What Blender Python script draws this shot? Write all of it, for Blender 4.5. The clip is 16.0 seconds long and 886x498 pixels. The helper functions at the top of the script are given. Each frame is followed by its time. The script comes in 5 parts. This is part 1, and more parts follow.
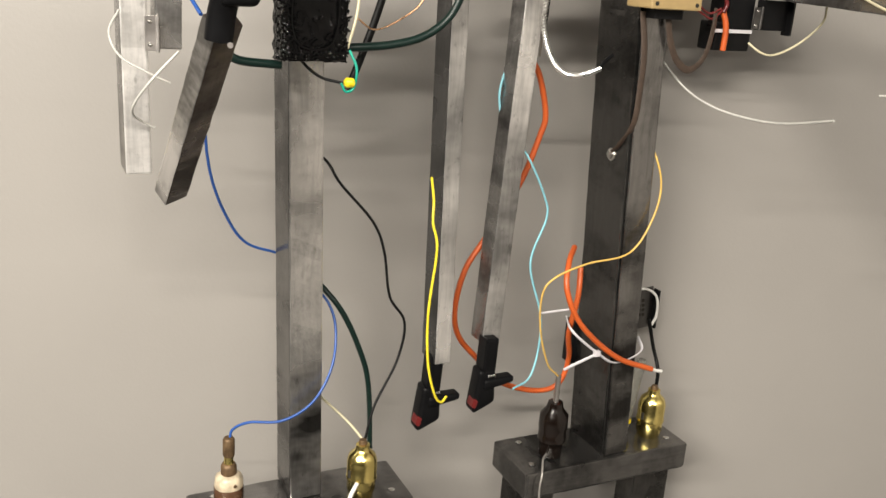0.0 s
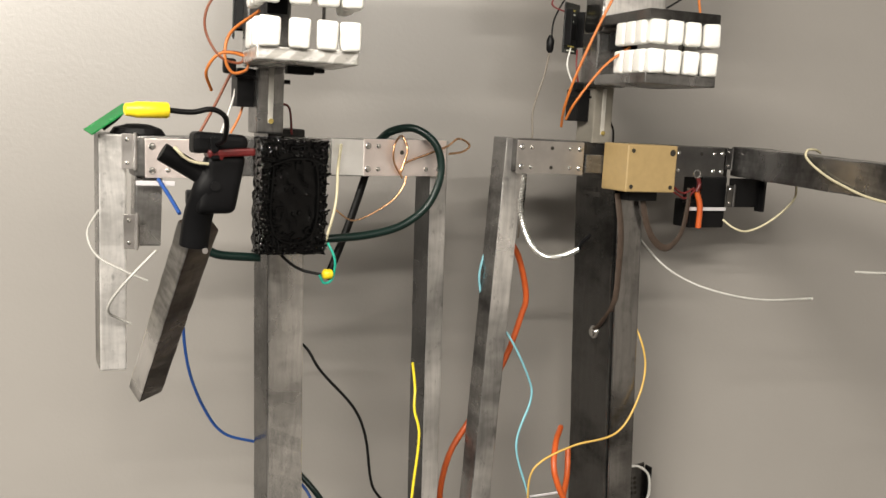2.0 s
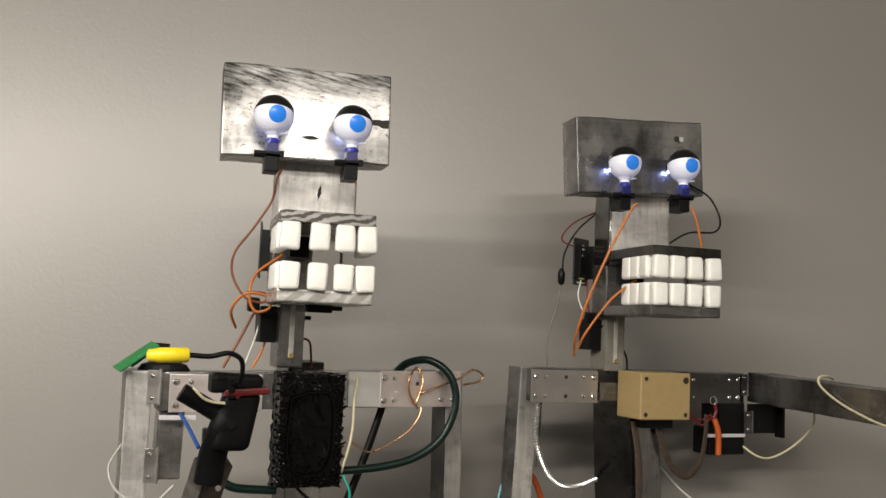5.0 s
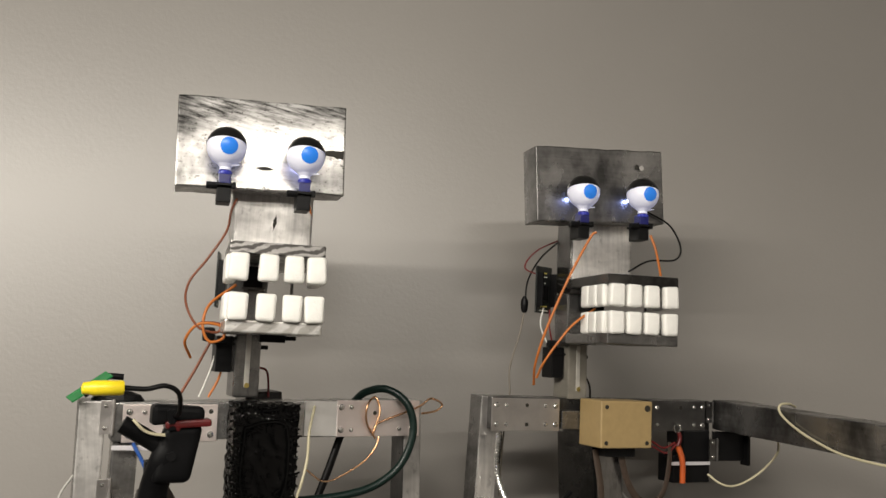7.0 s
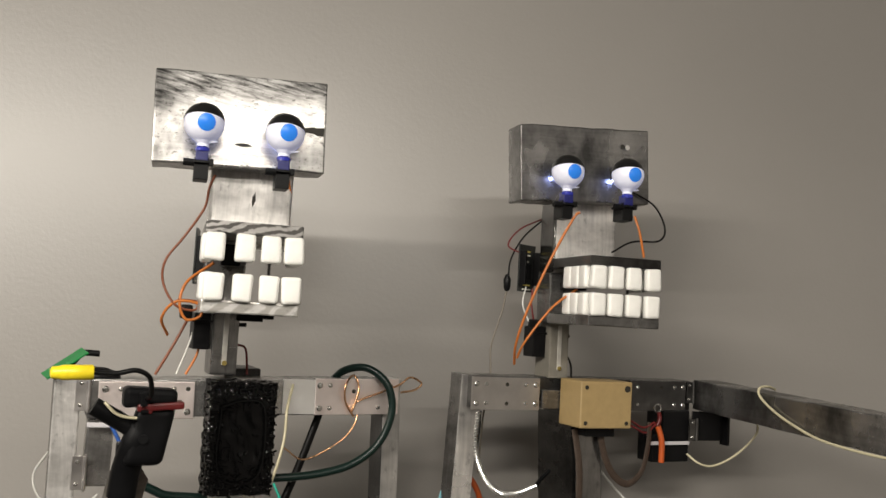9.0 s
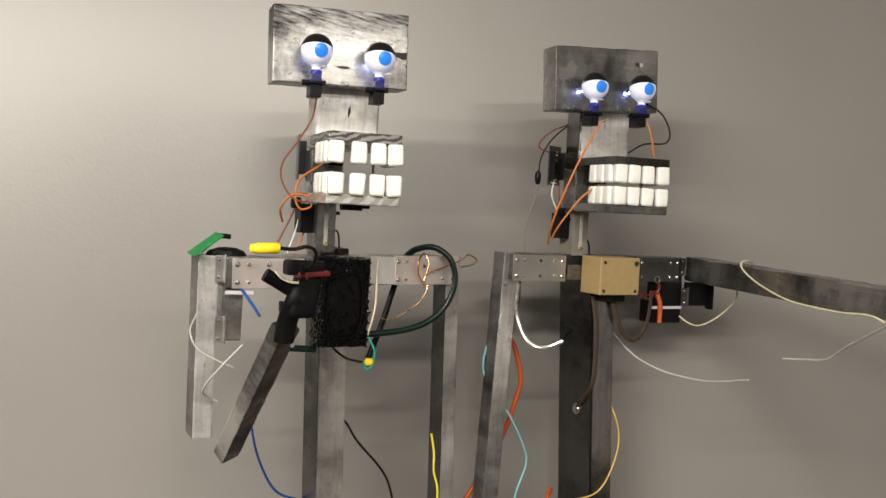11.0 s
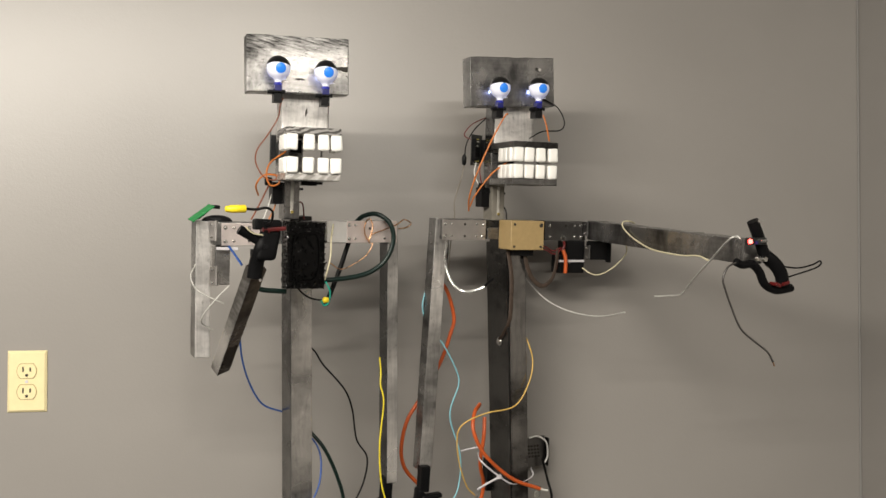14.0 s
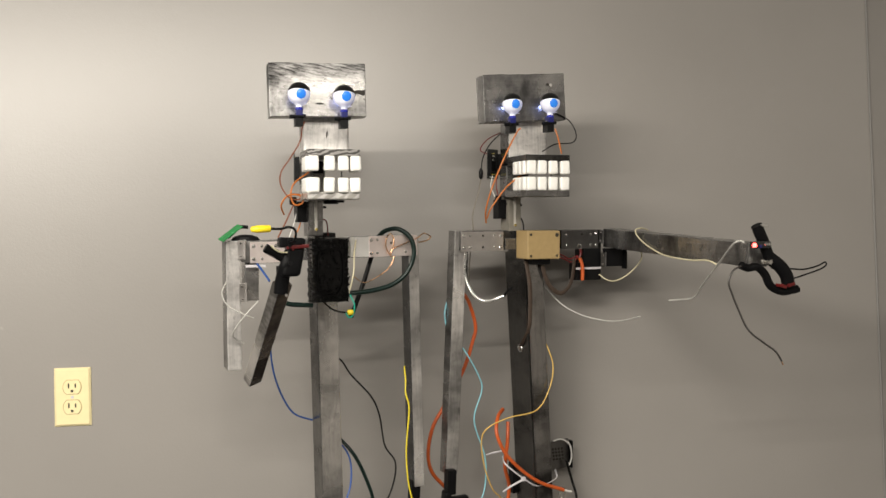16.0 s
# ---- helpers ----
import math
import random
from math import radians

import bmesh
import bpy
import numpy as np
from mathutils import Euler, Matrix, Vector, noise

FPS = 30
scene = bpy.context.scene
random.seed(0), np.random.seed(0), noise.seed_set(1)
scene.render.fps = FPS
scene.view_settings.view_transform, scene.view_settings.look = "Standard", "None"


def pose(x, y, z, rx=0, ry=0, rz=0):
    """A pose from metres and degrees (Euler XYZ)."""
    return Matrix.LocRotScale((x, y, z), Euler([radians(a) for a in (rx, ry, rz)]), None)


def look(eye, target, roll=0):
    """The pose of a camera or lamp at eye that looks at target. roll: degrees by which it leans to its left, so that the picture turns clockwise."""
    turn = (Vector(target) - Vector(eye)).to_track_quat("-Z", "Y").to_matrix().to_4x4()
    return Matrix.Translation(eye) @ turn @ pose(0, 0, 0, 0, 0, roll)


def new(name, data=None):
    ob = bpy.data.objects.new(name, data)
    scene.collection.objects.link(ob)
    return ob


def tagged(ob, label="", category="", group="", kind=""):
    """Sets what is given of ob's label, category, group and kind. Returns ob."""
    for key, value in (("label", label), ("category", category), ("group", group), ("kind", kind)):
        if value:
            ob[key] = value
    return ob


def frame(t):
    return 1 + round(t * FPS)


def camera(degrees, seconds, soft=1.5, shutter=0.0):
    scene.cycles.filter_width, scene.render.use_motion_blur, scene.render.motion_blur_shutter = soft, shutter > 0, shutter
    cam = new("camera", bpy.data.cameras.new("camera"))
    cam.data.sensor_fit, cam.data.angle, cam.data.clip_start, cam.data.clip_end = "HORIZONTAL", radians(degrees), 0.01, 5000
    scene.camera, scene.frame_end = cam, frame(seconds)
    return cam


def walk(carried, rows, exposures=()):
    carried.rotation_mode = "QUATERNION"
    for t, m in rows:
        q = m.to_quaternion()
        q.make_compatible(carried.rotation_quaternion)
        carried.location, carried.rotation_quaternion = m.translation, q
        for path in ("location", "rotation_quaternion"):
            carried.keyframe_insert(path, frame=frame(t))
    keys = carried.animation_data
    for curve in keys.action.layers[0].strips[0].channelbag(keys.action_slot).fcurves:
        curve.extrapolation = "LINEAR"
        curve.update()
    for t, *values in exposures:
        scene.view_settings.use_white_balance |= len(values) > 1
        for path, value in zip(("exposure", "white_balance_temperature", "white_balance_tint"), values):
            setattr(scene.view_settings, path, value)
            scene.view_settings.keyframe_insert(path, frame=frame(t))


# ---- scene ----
cam = camera(51.4, 16.0)
PATH = [
    (0, (-0.09, -1.209, 1.394), (0.226, 0.709, 0.924), 2.4),
    (0.5, (-0.09, -1.206, 1.415), (0.233, 0.725, 1.004), 2.3),
    (1, (-0.089, -1.201, 1.415), (0.244, 0.747, 1.107), 1.9),
    (1.5, (-0.081, -1.2, 1.425), (0.246, 0.76, 1.196), 1.5),
    (2, (-0.078, -1.198, 1.429), (0.255, 0.769, 1.282), 1.3),
    (2.5, (-0.076, -1.199, 1.435), (0.253, 0.773, 1.364), 1.5),
    (3, (-0.068, -1.206, 1.435), (0.25, 0.768, 1.45), 1.2),
    (3.5, (-0.069, -1.211, 1.437), (0.247, 0.762, 1.529), 1.1),
    (4, (-0.068, -1.222, 1.441), (0.232, 0.748, 1.62), 1.2),
    (4.5, (-0.066, -1.23, 1.442), (0.199, 0.735, 1.701), 1.2),
    (5, (-0.061, -1.233, 1.446), (0.184, 0.727, 1.759), 0.9),
    (7.5, (-0.005, -1.246, 1.453), (0.234, 0.706, 1.814), 0.8),
    (8, (0.003, -1.243, 1.448), (0.25, 0.709, 1.806), 0.7),
    (8.5, (0.008, -1.241, 1.46), (0.256, 0.717, 1.784), 0.9),
    (9, (-0.003, -1.241, 1.472), (0.254, 0.722, 1.752), 1.6),
    (9.5, (-0.014, -1.282, 1.463), (0.229, 0.69, 1.693), 1.8),
    (10, (-0.091, -1.34, 1.464), (0.228, 0.63, 1.594), 2.2),
    (12.5, (-0.181, -1.606, 1.426), (0.201, 0.357, 1.443), 0.9),
    (13, (-0.143, -1.674, 1.418), (0.196, 0.297, 1.456), 0.6),
    (13.5, (-0.097, -1.758, 1.409), (0.228, 0.215, 1.451), 0.3),
    (14, (-0.085, -1.829, 1.398), (0.226, 0.146, 1.429), 0.0),
    (14.5, (-0.069, -1.87, 1.408), (0.194, 0.113, 1.399), -0.2),
    (15, (-0.067, -1.888, 1.393), (0.171, 0.098, 1.406), -0.8),
    (15.5, (-0.056, -1.896, 1.393), (0.164, 0.091, 1.432), -1.4),
    (16, (-0.063, -1.899, 1.401), (0.169, 0.087, 1.453), -1.6),
]
EXPOSURES = [(0, 0.54), (0.5, 0.48), (1, 0.38), (2, 0.27), (2.5, 0.17), (3, -0.13), (4, -0.3), (5, -0.49), (9, -0.41), (10, -0.29), (12.5, -0.19), (16, -0.16)]
walk(cam, [(t, look(eye_at, aim, lean)) for t, eye_at, aim, lean in PATH], EXPOSURES)

# ---- light ----
world = bpy.data.worlds.new("world")
scene.world = world
world.use_nodes = True
world.node_tree.nodes["Background"].inputs["Color"].default_value = (0.9, 0.95, 1.0, 1)
world.node_tree.nodes["Background"].inputs["Strength"].default_value = 0.0


def tube_lamp(x, y, z, length, width, watts, name, tilt=0, yaw=0):
    """A long fluorescent ceiling lamp, tilted towards the wall."""
    data = bpy.data.lights.new(name, "AREA")
    data.shape, data.size, data.size_y, data.energy = "RECTANGLE", length, width, watts
    data.color = (1.0, 0.935, 0.835)
    lamp = new(name, data)
    lamp.matrix_world = pose(x, y, z, tilt, 0, yaw)
    return lamp


CEILING = 2.32
tube_lamp(-1.05, -2.05, CEILING - 0.07, 2.3, 0.035, 84, "ceiling_lamp_near", 32, 0)
tube_lamp(-1.9, -3.05, CEILING - 0.07, 1.25, 0.04, 52, "ceiling_lamp_left", 36, 0)
tube_lamp(0.38, -3.05, CEILING - 0.07, 1.25, 0.04, 23, "ceiling_lamp_right", 36, 0)


# ---- materials ----
def links(mat):
    mat.use_nodes = True
    return mat.node_tree.nodes, mat.node_tree.links, mat.node_tree.nodes["Principled BSDF"]


def ramp(nodes, stops):
    node = nodes.new("ShaderNodeValToRGB")
    while len(node.color_ramp.elements) < len(stops):
        node.color_ramp.elements.new(0.5)
    for e, (p, c) in zip(node.color_ramp.elements, stops):
        e.position, e.color = p, (*c, 1)
    return node


def noise_tex(nodes, lk, coord, scale, detail=4, stretch=(1, 1, 1), rough=0.55):
    mp = nodes.new("ShaderNodeMapping")
    mp.inputs["Scale"].default_value = stretch
    lk.new(coord, mp.inputs["Vector"])
    n = nodes.new("ShaderNodeTexNoise")
    n.inputs["Scale"].default_value, n.inputs["Detail"].default_value, n.inputs["Roughness"].default_value = scale, detail, rough
    lk.new(mp.outputs[0], n.inputs["Vector"])
    return n


def plain(name, color, rough=0.5, metal=0.0, vary=0.12, scale=60, bump=0.15, coat=0.0, trans=0.0, spec=0.5):
    """A surface with a fine mottling of its colour, uneven gloss and slight relief."""
    mat = bpy.data.materials.new(name)
    nodes, lk, p = links(mat)
    co = nodes.new("ShaderNodeTexCoord").outputs["Object"]
    n = noise_tex(nodes, lk, co, scale, 5)
    r = ramp(nodes, [(0.3, [c * (1 - vary) for c in color]), (0.7, [min(1, c * (1 + vary)) for c in color])])
    lk.new(n.outputs["Fac"], r.inputs[0])
    lk.new(r.outputs[0], p.inputs["Base Color"])
    n2 = noise_tex(nodes, lk, co, scale * 5, 3)
    mr = nodes.new("ShaderNodeMapRange")
    mr.inputs["To Min"].default_value, mr.inputs["To Max"].default_value = max(0.03, rough - 0.1), min(1, rough + 0.1)
    lk.new(n.outputs["Fac"], mr.inputs["Value"])
    lk.new(mr.outputs[0], p.inputs["Roughness"])
    b = nodes.new("ShaderNodeBump")
    b.inputs["Strength"].default_value, b.inputs["Distance"].default_value = bump, 0.001
    lk.new(n2.outputs["Fac"], b.inputs["Height"])
    lk.new(b.outputs[0], p.inputs["Normal"])
    p.inputs["Metallic"].default_value = metal
    p.inputs["Coat Weight"].default_value = coat
    p.inputs["Transmission Weight"].default_value = trans
    p.inputs["Specular IOR Level"].default_value = spec
    return mat


def graphite(name, dark, light, metal=0.88, rough=0.25, patch=13):
    """Wood rubbed with graphite: a burnished metallic sheen over faint grain, which runs along the board's x."""
    mat = bpy.data.materials.new(name)
    nodes, lk, p = links(mat)
    tc = nodes.new("ShaderNodeTexCoord")
    info = nodes.new("ShaderNodeObjectInfo")
    add = nodes.new("ShaderNodeVectorMath")
    add.operation = "MULTIPLY_ADD"
    lk.new(info.outputs["Random"], add.inputs[0])
    add.inputs[1].default_value = (7.3, 3.1, 5.7)
    lk.new(tc.outputs["Object"], add.inputs[2])
    co = add.outputs[0]
    warp = noise_tex(nodes, lk, co, 9, 2, (0.6, 1, 1))
    wv = nodes.new("ShaderNodeVectorMath")
    wv.operation = "MULTIPLY_ADD"
    lk.new(warp.outputs["Color"], wv.inputs[0])
    wv.inputs[1].default_value = (0.03, 0.03, 0.03)
    lk.new(co, wv.inputs[2])
    grain = noise_tex(nodes, lk, wv.outputs[0], 230, 4, (0.05, 1, 1), 0.6)
    blot = noise_tex(nodes, lk, co, patch, 5, (1, 0.6, 0.6), 0.62)
    scuff = noise_tex(nodes, lk, co, 110, 6, (0.6, 1, 1), 0.7)
    mid = [(a + b) / 2 for a, b in zip(dark, light)]
    r1 = ramp(nodes, [(0.38, dark), (0.5, mid), (0.61, light)])
    lk.new(blot.outputs["Fac"], r1.inputs[0])
    r2 = ramp(nodes, [(0.3, (0.8, 0.795, 0.79)), (0.62, (1.04, 1.03, 1.02))])
    lk.new(grain.outputs["Fac"], r2.inputs[0])
    mul = nodes.new("ShaderNodeMix")
    mul.data_type, mul.blend_type = "RGBA", "MULTIPLY"
    mul.inputs["Factor"].default_value = 1
    lk.new(r1.outputs[0], mul.inputs["A"])
    lk.new(r2.outputs[0], mul.inputs["B"])
    r3 = ramp(nodes, [(0.3, (0.62, 0.62, 0.62)), (0.42, (1, 1, 1)), (0.66, (1, 1, 1)), (0.76, (1.35, 1.35, 1.35))])
    lk.new(scuff.outputs["Fac"], r3.inputs[0])
    mul2 = nodes.new("ShaderNodeMix")
    mul2.data_type, mul2.blend_type = "RGBA", "MULTIPLY"
    mul2.inputs["Factor"].default_value = 1
    lk.new(mul.outputs["Result"], mul2.inputs["A"])
    lk.new(r3.outputs[0], mul2.inputs["B"])
    lk.new(mul2.outputs["Result"], p.inputs["Base Color"])
    mr = nodes.new("ShaderNodeMapRange")
    mr.inputs["From Min"].default_value, mr.inputs["From Max"].default_value = 0.3, 0.7
    mr.inputs["To Min"].default_value, mr.inputs["To Max"].default_value = rough + 0.15, rough - 0.06
    lk.new(blot.outputs["Fac"], mr.inputs["Value"])
    lk.new(mr.outputs[0], p.inputs["Roughness"])
    p.inputs["Metallic"].default_value = metal
    b = nodes.new("ShaderNodeBump")
    b.inputs["Strength"].default_value, b.inputs["Distance"].default_value = 0.2, 0.0006
    lk.new(grain.outputs["Fac"], b.inputs["Height"])
    dent = nodes.new("ShaderNodeBump")
    dent.inputs["Strength"].default_value, dent.inputs["Distance"].default_value = 0.22, 0.0012
    lk.new(scuff.outputs["Fac"], dent.inputs["Height"])
    lk.new(b.outputs[0], dent.inputs["Normal"])
    lk.new(dent.outputs[0], p.inputs["Normal"])
    return mat


def scratched(name, base):
    """The burnished wood with dark slanting saw scratches on its upper left and specks all over."""
    mat = base.copy()
    mat.name = name
    nodes, lk = mat.node_tree.nodes, mat.node_tree.links
    p = nodes["Principled BSDF"]
    before = p.inputs["Base Color"].links[0].from_socket
    tc = nodes.new("ShaderNodeTexCoord")
    turn = nodes.new("ShaderNodeMapping")
    turn.inputs["Rotation"].default_value = (0, radians(-12), 0)
    lk.new(tc.outputs["Object"], turn.inputs["Vector"])
    lines = noise_tex(nodes, lk, turn.outputs[0], 260, 5, (0.14, 1, 1), 0.65)
    specks = noise_tex(nodes, lk, tc.outputs["Object"], 300, 4, (0.7, 1, 1), 0.7)
    sep = nodes.new("ShaderNodeSeparateXYZ")
    lk.new(turn.outputs[0], sep.inputs[0])
    area = nodes.new("ShaderNodeMath")
    area.operation = "MULTIPLY_ADD"
    lk.new(sep.outputs["X"], area.inputs[0])
    area.inputs[1].default_value = -0.35
    lk.new(sep.outputs["Z"], area.inputs[2])
    wob = nodes.new("ShaderNodeMath")
    wob.operation = "MULTIPLY_ADD"
    lk.new(noise_tex(nodes, lk, tc.outputs["Object"], 26, 3).outputs["Fac"], wob.inputs[0])
    wob.inputs[1].default_value = 0.03
    lk.new(area.outputs[0], wob.inputs[2])
    edge = nodes.new("ShaderNodeMapRange")
    edge.inputs["From Min"].default_value, edge.inputs["From Max"].default_value = 0.02, 0.046
    lk.new(wob.outputs[0], edge.inputs["Value"])
    rl = ramp(nodes, [(0.38, (0.05, 0.049, 0.047)), (0.62, (0.6, 0.6, 0.6))])
    lk.new(lines.outputs["Fac"], rl.inputs[0])
    dull = nodes.new("ShaderNodeMix")
    lk.new(edge.outputs[0], dull.inputs["Factor"])
    lk.new(p.inputs["Roughness"].links[0].from_socket, dull.inputs["A"])
    dull.inputs["B"].default_value = 0.55
    lk.new(dull.outputs["Result"], p.inputs["Roughness"])
    rs = ramp(nodes, [(0.3, (0.25, 0.24, 0.23)), (0.42, (1, 1, 1))])
    lk.new(specks.outputs["Fac"], rs.inputs[0])
    m1, m2 = nodes.new("ShaderNodeMix"), nodes.new("ShaderNodeMix")
    for m in (m1, m2):
        m.data_type, m.blend_type = "RGBA", "MULTIPLY"
    lk.new(edge.outputs[0], m1.inputs["Factor"])
    lk.new(before, m1.inputs["A"])
    lk.new(rl.outputs[0], m1.inputs["B"])
    m2.inputs["Factor"].default_value = 1
    lk.new(m1.outputs["Result"], m2.inputs["A"])
    lk.new(rs.outputs[0], m2.inputs["B"])
    lk.new(m2.outputs["Result"], p.inputs["Base Color"])
    return mat


def ringed(name, dark, light, scale, slant):
    """Burnished wood cut across its growth rings, which show as slanting dark stripes."""
    mat = graphite(name, light, [c * 1.25 for c in light], 0.75, 0.3)
    nodes, lk = mat.node_tree.nodes, mat.node_tree.links
    p = nodes["Principled BSDF"]
    before = p.inputs["Base Color"].links[0].from_socket
    tc = nodes.new("ShaderNodeTexCoord")
    turn = nodes.new("ShaderNodeMapping")
    turn.inputs["Rotation"].default_value = (0, radians(slant), 0)
    lk.new(tc.outputs["Object"], turn.inputs["Vector"])
    wave = nodes.new("ShaderNodeTexWave")
    wave.bands_direction = "Z"
    wave.inputs["Scale"].default_value, wave.inputs["Distortion"].default_value = scale, 7
    wave.inputs["Detail"].default_value, wave.inputs["Detail Scale"].default_value = 3, 1.2
    lk.new(turn.outputs[0], wave.inputs["Vector"])
    r = ramp(nodes, [(0.3, dark), (0.75, (1, 1, 1))])
    lk.new(wave.outputs["Fac"], r.inputs[0])
    m = nodes.new("ShaderNodeMix")
    m.data_type, m.blend_type = "RGBA", "MULTIPLY"
    m.inputs["Factor"].default_value = 1
    lk.new(before, m.inputs["A"])
    lk.new(r.outputs[0], m.inputs["B"])
    lk.new(m.outputs["Result"], p.inputs["Base Color"])
    return mat


def wall_paint(name, color, rough):
    """Satin wall paint with a roller's orange peel and a few scuffs."""
    mat = bpy.data.materials.new(name)
    nodes, lk, p = links(mat)
    co = nodes.new("ShaderNodeTexCoord").outputs["Object"]
    big = noise_tex(nodes, lk, co, 1.6, 4)
    fine = noise_tex(nodes, lk, co, 210, 3)
    lump = noise_tex(nodes, lk, co, 38, 3)
    spots = noise_tex(nodes, lk, co, 17, 2)
    r = ramp(nodes, [(0.3, [c * 0.94 for c in color]), (0.7, [c * 1.05 for c in color])])
    lk.new(big.outputs["Fac"], r.inputs[0])
    rs = ramp(nodes, [(0.78, (0, 0, 0)), (0.8, (0.5, 0.5, 0.5))])
    lk.new(spots.outputs["Fac"], rs.inputs[0])
    mix = nodes.new("ShaderNodeMix")
    mix.data_type = "RGBA"
    lk.new(rs.outputs[0], mix.inputs["Factor"])
    lk.new(r.outputs[0], mix.inputs["A"])
    mix.inputs["B"].default_value = (*[c * 1.4 for c in color], 1)
    lk.new(mix.outputs["Result"], p.inputs["Base Color"])
    p.inputs["Roughness"].default_value = rough
    p.inputs["Specular IOR Level"].default_value = 0.52
    b1, b2 = nodes.new("ShaderNodeBump"), nodes.new("ShaderNodeBump")
    b1.inputs["Strength"].default_value, b1.inputs["Distance"].default_value = 0.14, 0.0012
    b2.inputs["Strength"].default_value, b2.inputs["Distance"].default_value = 0.05, 0.0012
    lk.new(fine.outputs["Fac"], b1.inputs["Height"])
    lk.new(lump.outputs["Fac"], b2.inputs["Height"])
    lk.new(b1.outputs[0], b2.inputs["Normal"])
    lk.new(b2.outputs[0], p.inputs["Normal"])
    return mat


def glowing(name, color, glow, strength, rough=0.35):
    mat = plain(name, color, rough, vary=0.04)
    p = mat.node_tree.nodes["Principled BSDF"]
    p.inputs["Emission Color"].default_value = (*glow, 1)
    p.inputs["Emission Strength"].default_value = strength
    return mat


WALL = wall_paint("wall_paint", (0.29, 0.2735, 0.255), 0.34)
OFFWHITE = wall_paint("ceiling_paint", (0.3, 0.293, 0.28), 0.8)
CONCRETE = plain("concrete_floor", (0.065, 0.062, 0.058), 0.7, scale=6, vary=0.25)
WOOD = graphite("graphite_wood", (0.1, 0.098, 0.095), (0.58, 0.57, 0.56))
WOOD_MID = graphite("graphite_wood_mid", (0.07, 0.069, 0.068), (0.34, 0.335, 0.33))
WOOD_PALE = graphite("graphite_wood_pale", (0.17, 0.167, 0.163), (0.78, 0.77, 0.76), 0.9, 0.25)
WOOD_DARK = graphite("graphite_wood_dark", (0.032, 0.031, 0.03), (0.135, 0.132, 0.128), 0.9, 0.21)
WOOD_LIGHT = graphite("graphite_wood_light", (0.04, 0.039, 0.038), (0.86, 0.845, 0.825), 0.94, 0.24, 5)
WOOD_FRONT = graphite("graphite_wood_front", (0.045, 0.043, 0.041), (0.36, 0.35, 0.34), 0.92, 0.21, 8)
PLATE = graphite("graphite_base_plate", (0.03, 0.029, 0.028), (0.19, 0.185, 0.18), 0.88, 0.2)
WOOD_ARM = graphite("graphite_wood_arm", (0.24, 0.236, 0.23), (0.92, 0.9, 0.88), 0.82, 0.3, 5)
WOOD_BRIGHT = graphite("graphite_wood_bright", (0.36, 0.352, 0.34), (0.92, 0.9, 0.88), 0.68, 0.38)
FOREHEAD = scratched("scratched_forehead", WOOD_PALE)
RINGED_DARK = ringed("ringed_wood_dark", (0.22, 0.215, 0.21), (0.36, 0.35, 0.34), 48, 13)
RINGED_PALE = ringed("ringed_wood_pale", (0.66, 0.65, 0.63), (0.7, 0.69, 0.67), 26, 42)
WOOD_SHADED = graphite("graphite_wood_shaded", (0.02, 0.02, 0.02), (0.06, 0.059, 0.058), 0.5)
WOOD_BROWN = graphite("graphite_wood_brown", (0.1, 0.082, 0.07), (0.32, 0.275, 0.24))
WOOD_DARKBROWN = graphite("graphite_wood_dark_brown", (0.03, 0.024, 0.02), (0.1, 0.08, 0.066))
DARKSTEEL = plain("dark_steel", (0.17, 0.165, 0.16), 0.32, 1.0, 0.2, 40)
STEEL = plain("brushed_steel", (0.66, 0.63, 0.61), 0.34, 1.0, 0.1, 40)
PINKSTEEL = plain("pinkish_steel", (0.9, 0.81, 0.78), 0.41, 1.0, 0.06, 40)
ZINC = plain("zinc_screw", (0.7, 0.69, 0.66), 0.25, 1.0, 0.08, 200)
CHROME = plain("chrome", (0.9, 0.9, 0.88), 0.16, 1.0, 0.03, 100)
FOIL = plain("bare_aluminium", (0.95, 0.94, 0.92), 0.42, 1.0, 0.03, 40)
BRASS = plain("brass", (0.9, 0.73, 0.26), 0.19, 1.0, 0.12, 60)
COPPER = plain("copper_wire", (0.62, 0.36, 0.2), 0.28, 1.0, 0.15, 80)
BLACK = plain("black_plastic", (0.005, 0.005, 0.0055), 0.42, vary=0.2, spec=0.18)
SATIN = plain("black_rubbery_plastic", (0.004, 0.004, 0.0045), 0.46, vary=0.2, spec=0.12)
GLUE = plain("black_glue", (0.002, 0.002, 0.002), 0.05, vary=0.4, scale=120, bump=0.35, spec=0.2)
GLOSSGLUE = plain("glossy_black_glue", (0.003, 0.003, 0.003), 0.06, vary=0.2, bump=0.05, coat=1.0, spec=0.9)
RED = plain("red_plastic", (0.1, 0.006, 0.006), 0.4)
TOOTH = plain("white_tooth", (0.88, 0.87, 0.83), 0.42, vary=0.04, scale=90, bump=0.4)
TAN = plain("tan_plastic", (0.36, 0.255, 0.115), 0.5, vary=0.06, scale=140)
# Faint glow added in place of light passing through the clear plastic.
CLEARBLUE = glowing("glowing_clear_blue_plastic", (0.025, 0.035, 0.36), (0.08, 0.1, 0.9), 0.05, 0.2)
NAVY = plain("blue_servo_plastic", (0.008, 0.011, 0.12), 0.3)
PCB = plain("black_circuit_board", (0.012, 0.014, 0.013), 0.35, vary=0.3, scale=150)
GREEN = plain("green_plastic_sheet", (0.012, 0.2, 0.05), 0.25, vary=0.15)
PRINT = plain("white_print", (0.7, 0.7, 0.62), 0.6)
